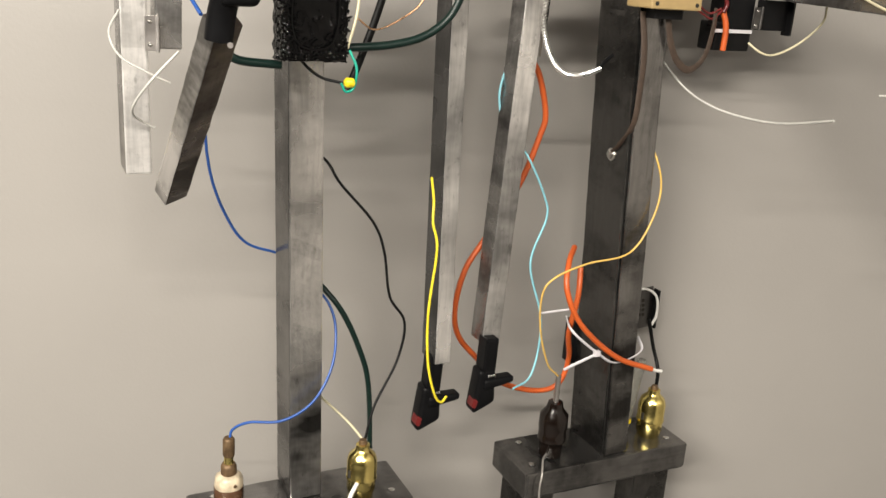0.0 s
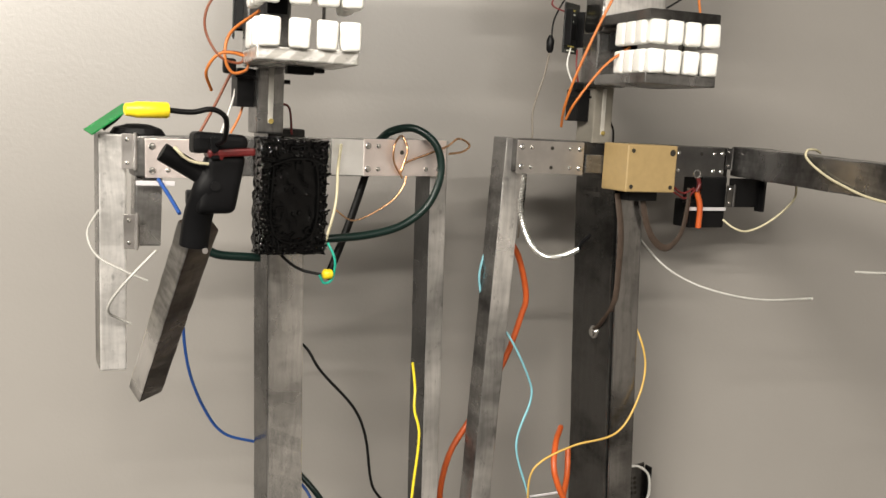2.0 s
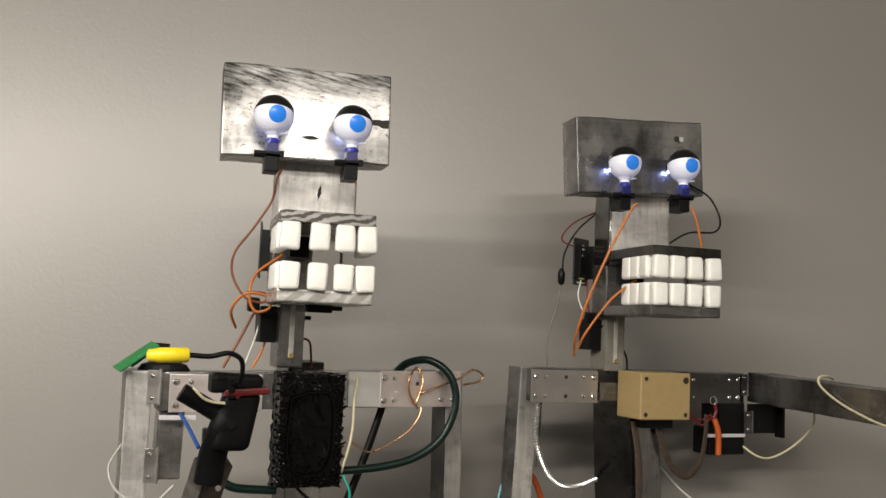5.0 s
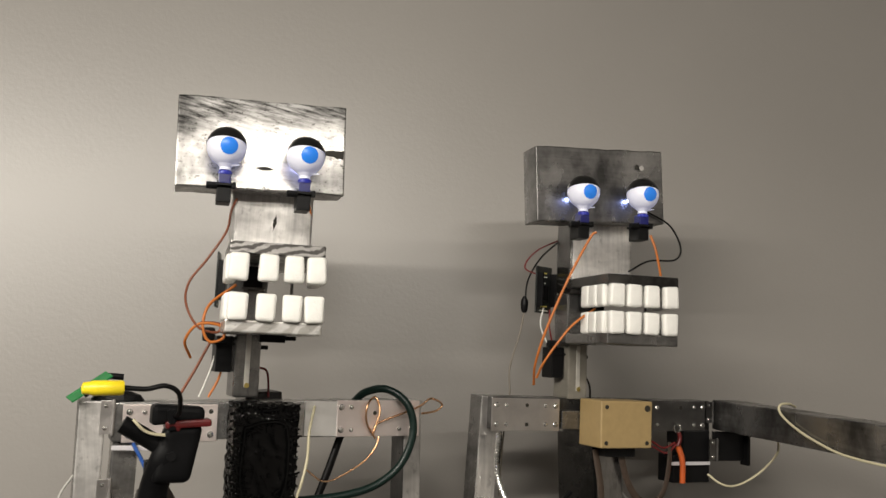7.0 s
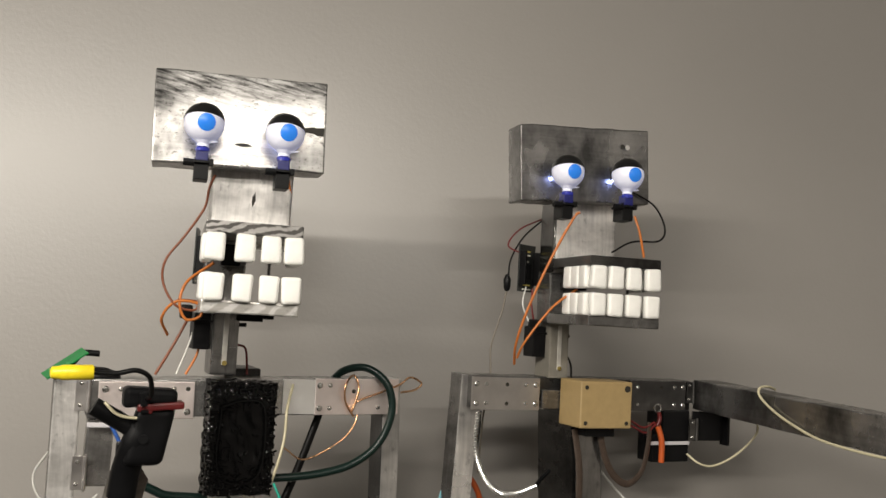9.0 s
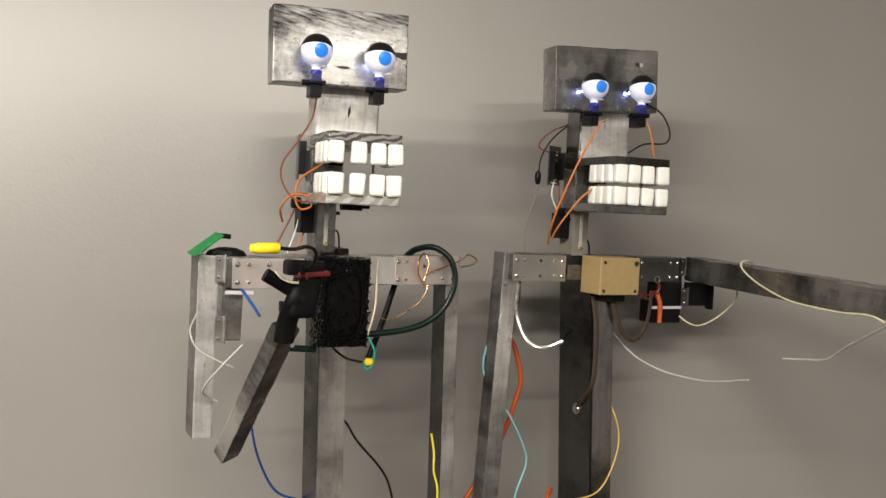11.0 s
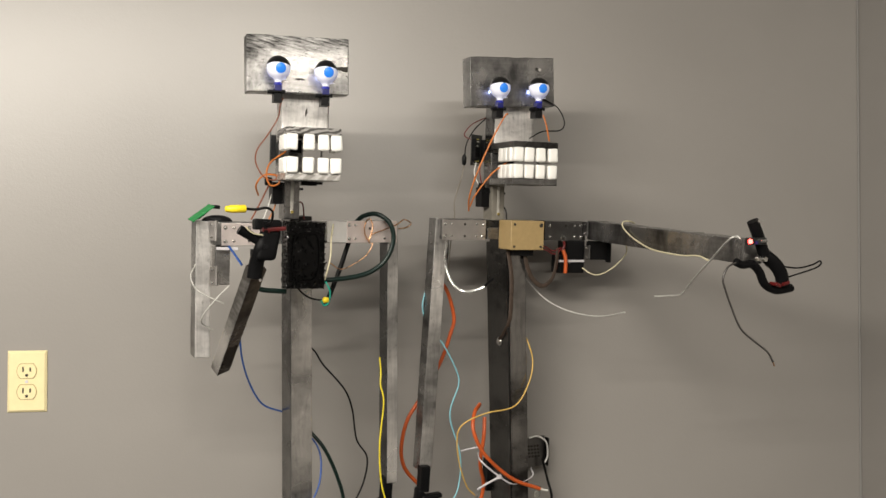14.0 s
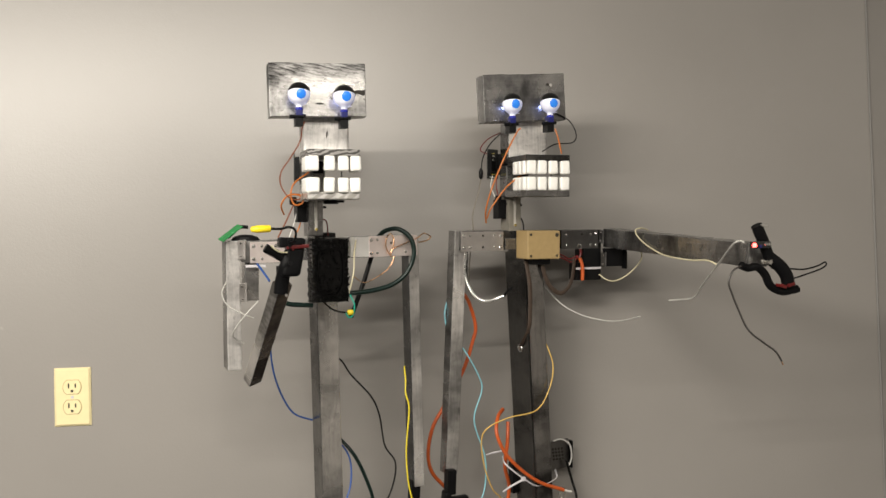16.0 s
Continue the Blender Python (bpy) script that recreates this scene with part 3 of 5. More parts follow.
def head_of(r, x, y, yaw, tilt, size, brow, front, pale, dark, gaze, top, jaw_z, jaw_gap, gaps_up, gaps_low):
    """Forehead board, face board, eyes and jaws about the neck's axis."""
    h = pose(x, y, 0, 0, 0, yaw)
    w, hh = size
    m = h @ pose(0, -0.052, top - hh / 2 - (0.003 if x < 0 else 0), 0, tilt, 0)
    bm = cuboid(w, 0.038, hh, 0.0016)
    worn(bm, w, 0.008, 0.0013)
    part("forehead", bm, brow, r, "wide graphite-grey wooden forehead block", m)
    fz0, fz1 = jaw_z - 0.004, top - hh + 0.012
    low_z = jaw_z - 0.0605 - jaw_gap
    face = cuboid(fz1 - fz0, 0.042, 0.08, 0.005, seg=3)
    worn(face, fz1 - fz0, 0.012, 0.0012)
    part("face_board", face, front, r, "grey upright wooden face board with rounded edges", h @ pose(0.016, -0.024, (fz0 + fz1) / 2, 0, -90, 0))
    post = cuboid(fz0 - low_z, 0.036, 0.04, 0.002)
    worn(post, fz0 - low_z, 0.012, 0.0012)
    part("jaw_post", post, WOOD_MID, r, "grey wooden post behind the jaws", h @ pose(-0.004, -0.021, (fz0 + low_z) / 2 - 0.0005, 0, -90, 0))
    # Black block behind the teeth, added to give the mouth its dark inside.
    part("mouth_servo", cuboid(0.018, 0.03, 0.02, 0.001, at=(-0.001, -0.056, jaw_z - 0.014)), BLACK, r, "black servo block that also darkens the mouth", h)
    part("jaw_rod", rod(0.0014, 0.0014, 0.05, at=(0.03, -0.125, jaw_z - 0.026), n=10), DARKSTEEL, r, "thin steel rod between the jaws", h)
    for s in (-1, 1):
        eye(r, h, 0.002 + s * 0.0365, -0.099, top - hh + 0.03 + s * (-0.0008 if x < 0 else 0.0018), gaze, 3)
    jaw(r, h, jaw_z, 0.011, True, 0, gaps_up, "upper_jaw", dark, "grey wooden upper jaw with white block teeth")
    jaw(r, h, jaw_z - 0.0495 - jaw_gap, 0.011, False, 0, gaps_low, "lower_jaw", pale, "grey wooden lower jaw with white block teeth")
    low = cuboid(0.024, 0.016, 0.009, 0.001, at=(0.02, -0.07, 1.555))
    cuboid(0.026, 0.014, 0.004, 0.001, at=(0.03, -0.062, 1.555), bm=low)
    if x < 0:
        part("jaw_servo", low, BLACK, r, "black servo under the jaw", h)
    return h


def neck_of(r, x, y, z0, z1, mat_front, lab):
    n = upright("neck", (x, y, z0), (x, y, z1), 0.026, 0.034, mat_front, r, lab)
    part("slot", cuboid(0.005, 0.0012, 0.052, 0.0004, at=(x, y - 0.0172, z0 + 0.036)), SLOT, n, "pale worn slot with a screw")
    part("screw", rod(0.0026, 0.0018, 0.003, at=(x, y - 0.0182, z0 + 0.012), axis="y", n=12), BRASS, n)
    part("neck_servo", cuboid(0.016, 0.024, 0.036, 0.001, at=(x - 0.022, y + 0.004, z0 + 0.042)), BLACK, r, "black neck servo")
    part("servo_ear", cuboid(0.036, 0.02, 0.0024, 0.0004, at=(x - 0.014, y, z0 + 0.052)), BLACK, r)
    part("servo_shaft", rod(0.0022, 0.0022, 0.01, at=(x + 0.018, y, z0 + 0.05), axis="x", n=10), BLACK, r)


def controller(r, m):
    """A black circuit board with headers, a chip and printed marks."""
    pcb = part("circuit_board", cuboid(0.034, 0.0018, 0.056, 0.0005), PCB, r, "small black microcontroller board", m)
    for dx in (-0.0145, 0.0145):
        part("pin_header", cuboid(0.003, 0.008, 0.04, 0.0003, at=(dx, -0.005, 0)), BLACK, pcb, m=m)
    part("chip", cuboid(0.009, 0.003, 0.018, 0.0004, at=(0.002, -0.002, -0.004)), BLACK, pcb, m=m)
    for z, w, mat in ((0.02, 0.01, PRINT_YELLOW), (0.0155, 0.012, PRINT), (-0.02, 0.014, PRINT_YELLOW), (-0.025, 0.018, PRINT), (0.008, 0.006, PRINT)):
        part("print", cuboid(w, 0.0004, 0.0016, at=(0.0, -0.0012, z)), mat, pcb, m=m)


def tip_clamp(r, x, y, z, lean, label):
    """A short clamp that hangs from a wooden arm: ribbed stem, wedge body, thick spur and a red pad."""
    m = pose(x, y, z, 0, lean, 0) @ Matrix.Diagonal((1.06, 1.06, 1.34, 1))
    bm = cuboid(0.016, 0.02, 0.036, 0.002, at=(0, 0, -0.012))
    for k in (-1, 1):
        cuboid(0.0016, 0.0216, 0.03, 0.0004, at=(0.0062 * k, 0, -0.013), bm=bm)
    clamp = part("clamp", bm, SATIN, r, label, m)
    body = cuboid(0.027, 0.022, 0.038, 0.005, seg=3)
    for v in body.verts:
        low = 0.5 - v.co.z / 0.038
        if v.co.z > 0.008:
            v.co.x *= 0.78
        v.co.z += 0.0055 * low * v.co.x / 0.0135
        v.co += 0.0006 * noise.noise_vector(v.co * 110)
    part("clamp_body", body, SATIN, clamp, m=m @ pose(-0.002, 0, -0.043), smooth=True)
    spur = cuboid(0.038, 0.016, 0.0105, 0.0036, seg=3)
    for v in spur.verts:
        u = v.co.x / 0.038 + 0.5
        v.co.z = v.co.z * (1 - 0.45 * u) + 0.004 * u
    part("spur", spur, SATIN, clamp, m=m @ pose(0.013, -0.006, -0.038), smooth=True)
    part("spring", hose([(-0.002 + 0.0015 * k, -0.0125, -0.0295 + 0.0016 * (k % 2)) for k in range(7)], 0.0006, 6, 3), ZINC, clamp, m=m, smooth=True)
    part("jaw_pad", cuboid(0.0055, 0.016, 0.009, 0.002, rot=Matrix.Rotation(radians(18), 4, "Y")), RED, clamp, "dark red jaw pad", m @ pose(-0.0135, -0.003, -0.0565))


# ---- robot with the black grille ----
A = robot(-0.075, 0.06, "grey wooden robot with a black glue-covered chest and toothy jaws")
# The column's left face has its shade put into the wood colour.
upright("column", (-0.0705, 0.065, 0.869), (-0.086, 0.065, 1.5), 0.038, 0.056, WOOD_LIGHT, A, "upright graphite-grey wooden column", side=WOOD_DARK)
board("shoulder_beam", (-0.236, 0.019, 1.4705), (0.05, 0.019, 1.4775), 0.038, 0.037, WOOD, A, "grey wooden shoulder beam")
part("bare_patch", cuboid(0.034, 0.0016, 0.035, at=(-0.035, -0.0012, 1.476)), FOIL, A, "bright silver patch")
mending_plate(A, -0.183, 1.47, 0.088, 0.0355, 0.0, "steel mending plate with a pink sheen", [(-0.86, 0.6, "s"), (-0.86, -0.62, "s"), (-0.55, 0.6, "r"), (-0.55, -0.6, "r"), (0, 0.6, "s"), (0, -0.6, "h"), (0.55, 0.62, "r"), (0.55, -0.55, "r"), (0.85, 0.62, "h"), (0.85, -0.62, "s")], -1, PINKSTEEL)
mending_plate(A, 0.027, 1.477, 0.091, 0.037, -0.0005, "steel mending plate", [(-0.9, 0.62, "s"), (-0.9, -0.62, "s"), (-0.66, 0.62, "r"), (-0.66, -0.62, "r"), (0.5, -0.6, "r"), (0.8, 0.6, "r"), (0.8, -0.6, "r"), (-0.1, 0.3, "h")], -1, PINKSTEEL)
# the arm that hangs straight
# Black left faces: the arm's shade is put into their colour.
upright("hanging_arm", (0.0785, 0.021, 1.037), (0.0665, 0.021, 1.496), 0.02, 0.038, WOOD_ARM, A, "straight hanging wooden arm", side=WOOD_SHADED)
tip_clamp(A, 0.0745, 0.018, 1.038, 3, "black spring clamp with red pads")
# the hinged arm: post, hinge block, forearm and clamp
# Darker left faces carry the upper arm's shade in their colour.
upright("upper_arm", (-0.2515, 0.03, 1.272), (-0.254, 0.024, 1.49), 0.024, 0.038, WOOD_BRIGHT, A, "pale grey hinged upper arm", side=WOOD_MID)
upright("elbow_block", (-0.246, 0.052, 1.268), (-0.246, 0.052, 1.35), 0.014, 0.02, WOOD, A)
upright("hinge_block", (-0.2225, 0.024, 1.388), (-0.2215, 0.024, 1.452), 0.024, 0.03, WOOD, A, "short grey block under the beam")
butt_hinge(A, pose(-0.2365, -0.0005, 1.475, 0, 0, 0), 0.031, 0.0105)
butt_hinge(A, pose(-0.2345, -0.0005, 1.403, 0, 0, 0), 0.031, 0.0105)
part("cable_tie", cuboid(0.034, 0.003, 0.0045, 0.0008, at=(-0.218, -0.003, 1.447)), NYLON, A, "white cable tie")
FORE0, FORE1 = Vector((-0.2245, 0.002, 1.254)), Vector((-0.2115, -0.165, 1.43))
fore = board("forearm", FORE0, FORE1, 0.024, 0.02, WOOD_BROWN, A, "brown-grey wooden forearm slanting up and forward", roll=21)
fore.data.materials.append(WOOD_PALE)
fore.data.materials.append(WOOD_DARKBROWN)
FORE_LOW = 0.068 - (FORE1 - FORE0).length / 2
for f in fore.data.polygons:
    # Left faces take a paler wood: the light on them is put into colour.
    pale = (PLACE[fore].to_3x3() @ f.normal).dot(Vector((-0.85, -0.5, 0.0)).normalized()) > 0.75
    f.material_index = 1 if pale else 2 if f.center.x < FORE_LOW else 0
CL = -0.19
clamp_a = part("clamp", hose([(-0.2175, -0.178, 1.416), (-0.2155, -0.182, 1.438), (-0.2115, CL, 1.457), (-0.207, CL, 1.47)], 0.0108, 12, 6, flat=0.8), SATIN, A, "black spring clamp with dark red pads", smooth=True)
cheek = cuboid(0.029, 0.017, 0.044, 0.007, seg=4)
for v in cheek.verts:
    v.co.x += 0.004 * v.co.z / 0.022 + 0.0006 * noise.noise(v.co * 110)
part("clamp_cheek", cheek, SATIN, clamp_a, m=pose(-0.202, CL, 1.4635), smooth=True)
bar = cuboid(0.039, 0.02, 0.0155, 0.004, at=(-0.2035, CL, 1.492), seg=3)
for v in bar.verts:
    u = (v.co.x + 0.223) / 0.039
    v.co.z += 0.002 * math.sin(3.1 * u) - 0.0015 * u + 0.001 * noise.noise(v.co * 90)
    if v.co.z < 1.49:
        v.co.z += 0.005 * u * u
part("clamp_bar", bar, SATIN, clamp_a)
part("jaw_tooth", cuboid(0.006, 0.016, 0.016, 0.001, at=(-0.2085, CL - 0.004, 1.489), rot=Matrix.Rotation(radians(-6), 4, "Y")), SATIN, clamp_a)
part("jaw_pad", cuboid(0.008, 0.015, 0.004, 0.0012, at=(-0.2055, CL - 0.004, 1.484), rot=Matrix.Rotation(radians(30), 4, "Y")), RED, clamp_a, "dark red jaw pad")
part("jaw_pad", cuboid(0.034, 0.018, 0.0055, 0.0016, at=(-0.196, CL - 0.003, 1.4862), rot=Matrix.Rotation(radians(-4), 4, "Y")), RED, clamp_a, "dark red jaw pad")
part("clamp_wing", hose([(-0.21, CL, 1.466), (-0.227, CL, 1.476), (-0.243, CL, 1.485)], 0.0068, 12, 6, flat=0.8), SATIN, clamp_a, smooth=True)
part("pivot_pin", rod(0.0035, 0.003, 0.0205, at=(-0.207, CL, 1.462), axis="y", n=14), BLACK, clamp_a)
part("clamp_bolt", rod(0.0022, 0.0014, 0.004, at=(-0.211, -0.1855, 1.4135), axis="y", n=14), STEEL, clamp_a, "shiny bolt head")
part("connector", cuboid(0.005, 0.008, 0.011, 0.0015, at=(-0.2215, -0.18, 1.452)), BLACK, clamp_a)
wire("cream_wire", [(-0.236, -0.199, 1.489), (-0.229, -0.202, 1.482), (-0.222, -0.203, 1.479), (-0.213, -0.203, 1.478)], 0.0012, W_CREAM, A)
part("yellow_tip", lathe([(0.002, 0), (0.004, 0.001), (0.0046, 0.006), (0.0052, 0.0075), (0.0052, 0.026), (0.0045, 0.0275)], 18), YELLOW, A, "bright yellow plastic cable tip", pose(-0.276, -0.25, 1.5135, 0, 88, 0), True)
wire("tip_cable", [(-0.249, -0.25, 1.5145), (-0.234, -0.25, 1.514), (-0.221, -0.25, 1.5165), (-0.211, -0.245, 1.511), (-0.207, -0.225, 1.497), (-0.207, -0.2, 1.492)], 0.0018, W_BLACK, A)
# the servo with its green flag on the shoulder
lump = lathe([(0.0235, 0), (0.0245, 0.003), (0.021, 0.0075), (0.011, 0.0105), (0.0, 0.011)], 18)
for v in lump.verts:
    v.co = Vector((v.co.x, v.co.y * 0.4, v.co.z)) + 0.0012 * noise.noise_vector(v.co * 120)
part("shoulder_servo", lump, BLACK, A, "black servo on the shoulder", pose(-0.231, 0.014, 1.488))
part("servo_arm", hose([(-0.262, 0.012, 1.494), (-0.25, 0.012, 1.504), (-0.243, 0.01, 1.512), (-0.228, 0.01, 1.512)], 0.003, 8, 5), BLACK, A, smooth=True)
part("green_flag", cuboid(0.042, 0.02, 0.0014, 0.0003), GREEN, A, "green translucent plastic strip", pose(-0.258, 0.004, 1.5025, 12, -36, 8))

# chest grille: a slab of wires and hardened glue
CHEST = Matrix.Translation((-0.0985, -0.02, 1.4385))
gw, gh = 0.063, 0.107
slabm = cuboid(gw, 0.028, gh)
bmesh.ops.subdivide_edges(slabm, edges=slabm.edges[:], cuts=26, use_grid_fill=True)
for v in slabm.verts:
    v.co += 0.0014 * noise.noise_vector(v.co * 130) + 0.0016 * noise.noise_vector(v.co * 330) + 0.001 * noise.noise_vector(v.co * 800)
grille = part("chest_grille", slabm, GLUE, A, "glossy black chest block covered in melted glue", CHEST, True)
random.seed(4)
for k in range(150):
    u, v = random.uniform(-0.47, 0.47) * gw, random.uniform(-0.48, 0.48) * gh
    if k % 3 == 0:
        v = random.choice((-0.46, -0.42, 0.46, 0.38, 0.44)) * gh
    elif k % 3 == 1:
        u = random.choice((-0.46, -0.4, 0.46, 0.4)) * gw
    a = random.uniform(0, math.pi)
    l = random.uniform(0.0015, 0.0065)
    pts = [CHEST @ Vector((u + l * s * math.cos(a) + 0.002 * s * s, -0.0155 - 0.001 * random.random(), v + l * s * math.sin(a) * 0.6)) for s in (-1, 0, 1)]
    part("glue_strand", hose(pts, random.uniform(0.0006, 0.0013), 6, 4), GLUE, grille, smooth=True)
for s in (-1, 1):
    for k in range(15):
        p = CHEST @ Vector((s * gw / 2, -0.006, (k / 14 - 0.5) * gh * 0.94))
        part("pin", cuboid(0.0056, 0.0035, 0.0022, 0.0006, at=p), GLUE, grille)
drop = bmesh.new()
bmesh.ops.create_icosphere(drop, subdivisions=2, radius=0.0013)
for v in drop.verts:
    v.co += 0.0004 * noise.noise_vector(v.co * 900)
first = part("glue_drop", drop, GLOSSGLUE, grille, m=CHEST @ Matrix.Translation((-0.03, -0.016, 0.05)), smooth=True)
# Glossy drops added along the edges to catch glints from the lamps.
for k in range(170):
    u, v = random.uniform(-0.5, 0.5), random.uniform(-0.5, 0.5)
    if k % 3:
        u = math.copysign(0.5 - 0.12 * random.random() ** 2, u)
    else:
        v = math.copysign(0.5 - 0.16 * random.random(), v)
    spin = pose(u * gw, -0.0148 - 0.0014 * random.random(), v * gh, 90 * random.random(), 90 * random.random(), 360 * random.random())
    share("glue_drop", first.data, grille, m=CHEST @ spin @ Matrix.Diagonal((random.uniform(0.5, 1.1), random.uniform(0.4, 0.8), random.uniform(0.6, 1.7), 1)))
part("frame_strip", hose([CHEST @ Vector(p) for p in ((-0.02, -0.016, 0.03), (0.0, -0.017, 0.036), (0.02, -0.016, 0.03), (0.022, -0.016, -0.02), (0.012, -0.016, -0.04), (-0.012, -0.016, -0.04), (-0.022, -0.016, -0.02), (-0.02, -0.016, 0.028))], 0.0016, 6, 5), GLUE, grille, smooth=True)
part("led", rod(0.0016, 0.0012, 0.003, at=(-0.131, -0.036, 1.4405), axis="y", n=10), BLACK, grille)

neck_of(A, -0.113, 0.018, 1.4955, 1.6, WOOD_MID, "narrow grey neck post with a slot")
headA = head_of(A, -0.113, 0.018, -8, -1.4, (0.16, 0.089), FOREHEAD, WOOD_BRIGHT, RINGED_PALE, RINGED_DARK, 6, 1.786, 1.6255, 0.0075, (-0.033, -0.0075, 0.0145, 0.034), (-0.032, -0.008, 0.0145, 0.0335))
part("crack", lens(0.03, 0.0085, 2, True), DARKSLOT, A, "dark split in the forehead", headA @ pose(0.0635, -0.0716, 1.737, 0, 3, 0))
part("knot", lens(0.019, 0.0036, 5), DARKSLOT, A, "dark knot", headA @ pose(0.003, -0.0714, 1.716))
part("knot", lens(0.017, 0.0036, 8), DARKSLOT, A, "dark knot", headA @ pose(0.018, -0.0454, 1.668, 0, -82, 0))
controller(A, pose(-0.142, 0.034, 1.612, 0, 0, 76))

# wires
wire("blue_wire", [(-0.174, 0.01, 1.36), (-0.176, 0.06, 1.327), (-0.178, 0.07, 1.298), (-0.171, 0.075, 1.25), (-0.153, 0.085, 1.204), (-0.129, 0.095, 1.17), (-0.09, 0.105, 1.152)], 0.0016, W_BLUE, A)
wire("blue_wire", [(-0.216, -0.006, 1.451), (-0.209, -0.02, 1.438), (-0.203, -0.04, 1.424)], 0.0018, W_BLUE, A)
wire("blue_wire", [(-0.055, 0.092, 1.118), (-0.04, 0.07, 1.1), (-0.035, 0.055, 1.073), (-0.045, 0.035, 1.035), (-0.07, 0.024, 1.0), (-0.103, 0.03, 0.979), (-0.135, 0.05, 0.972), (-0.151, 0.06, 0.961), (-0.155, 0.06, 0.95)], 0.0016, W_BLUE, A)
wire("black_wire", [(-0.06, 0.09, 1.275), (-0.047, 0.07, 1.265), (-0.033, 0.06, 1.241), (0.006, 0.06, 1.197), (0.022, 0.06, 1.16), (0.032, 0.06, 1.104), (0.053, 0.06, 1.069), (0.044, 0.055, 1.023), (0.012, 0.04, 0.976), (-0.002, 0.03, 0.938)], 0.0016, W_BLACK, A)
wire("green_cable", [(-0.055, 0.092, 1.128), (-0.026, 0.07, 1.092), (0.0, 0.07, 1.039), (0.015, 0.07, 0.986), (0.022, 0.07, 0.885)], 0.0033, W_GREEN, A, "dark green cable")
wire("cream_wire", [(-0.048, 0.08, 0.982), (-0.018, 0.055, 0.954), (-0.003, 0.03, 0.936)], 0.0015, W_CREAM, A)
wire("chest_cable", [(-0.179, 0.0, 1.3895), (-0.17, 0.0, 1.385), (-0.157, 0.0, 1.38), (-0.12, 0.0, 1.377)], 0.0042, W_GREEN, A, "thick dark green cable")
wire("chest_cable", [(-0.07, 0.0, 1.395), (-0.055, -0.008, 1.396), (-0.014, -0.012, 1.4), (0.022, -0.014, 1.41), (0.049, -0.016, 1.432), (0.06, -0.018, 1.464), (0.054, -0.015, 1.492), (0.035, -0.004, 1.507), (0.016, 0.012, 1.503), (0.008, 0.03, 1.49)], 0.0042, W_GREEN, A, "thick dark green cable looped over the beam")
wire("black_strap", [(-0.002, 0.03, 1.46), (-0.022, 0.02, 1.41), (-0.048, 0.01, 1.352)], 0.0042, W_BLACK, A, flat=0.6)
wire("copper_wire", [(0.022, -0.008, 1.457), (0.012, -0.008, 1.473), (0.012, -0.008, 1.49), (0.022, -0.002, 1.499), (0.026, -0.008, 1.485), (0.02, -0.008, 1.462), (0.024, -0.008, 1.472), (0.048, -0.01, 1.482), (0.07, -0.01, 1.491), (0.082, -0.01, 1.499), (0.095, -0.01, 1.493), (0.088, -0.01, 1.486), (0.072, -0.01, 1.483)], 0.0011, COPPER, A, "bent bare copper wire")
wire("copper_wire", [(0.026, -0.008, 1.459), (0.022, -0.01, 1.448), (0.008, -0.01, 1.432), (-0.027, -0.008, 1.414), (-0.048, -0.004, 1.425)], 0.0009, COPPER, A)
wire("cream_wire", [(-0.043, -0.004, 1.488), (-0.053, -0.025, 1.466), (-0.055, -0.03, 1.44), (-0.06, -0.034, 1.419), (-0.066, -0.034, 1.398)], 0.0015, W_CREAM, A)
wire("teal_wire", [(-0.064, -0.035, 1.396), (-0.058, -0.04, 1.38), (-0.06, -0.04, 1.362), (-0.068, -0.04, 1.358), (-0.073, -0.04, 1.366)], 0.0013, W_TEAL, A)
part("wire_nut", lathe([(0.0028, 0), (0.005, 0.002), (0.0045, 0.009), (0.002, 0.0105)], 12), YELLOW, A, "yellow wire connector", pose(-0.07, -0.04, 1.3665, 0, 90, 0), True)
wire("black_wire", [(-0.108, -0.02, 1.386), (-0.098, -0.02, 1.376), (-0.085, -0.022, 1.368), (-0.068, -0.034, 1.365)], 0.0015, W_BLACK, A)
wire("white_wire", [(-0.266, 0.0, 1.422), (-0.277, -0.02, 1.405), (-0.27, -0.028, 1.386), (-0.249, -0.03, 1.373), (-0.228, -0.03, 1.363)], 0.0011, W_PALE, A)
wire("white_wire", [(-0.224, -0.05, 1.393), (-0.245, -0.045, 1.369), (-0.258, -0.03, 1.347), (-0.259, -0.015, 1.333), (-0.25, -0.005, 1.325), (-0.238, 0.0, 1.318)], 0.0012, W_PALE, A)
wire("yellow_wire", [(0.052, 0.01, 1.258), (0.046, -0.012, 1.238), (0.043, -0.02, 1.216), (0.048, -0.024, 1.187), (0.041, -0.028, 1.116), (0.045, -0.028, 1.056), (0.056, -0.028, 1.016), (0.066, -0.026, 1.004), (0.074, -0.022, 1.008)], 0.0015, W_YELLOW, A, "bright yellow wire")
wire("servo_wire", [(-0.14, -0.03, 1.688), (-0.145, -0.032, 1.675), (-0.148, -0.03, 1.655), (-0.164, -0.028, 1.627), (-0.179, -0.026, 1.604), (-0.18, -0.025, 1.583), (-0.168, -0.03, 1.562), (-0.15, -0.028, 1.558), (-0.148, -0.028, 1.566), (-0.166, -0.03, 1.567)], 0.0012, W_RUST, A)
wire("servo_wire", [(-0.07, -0.035, 1.69), (-0.065, -0.03, 1.672), (-0.066, -0.024, 1.652)], 0.0014, W_ORANGE, A)
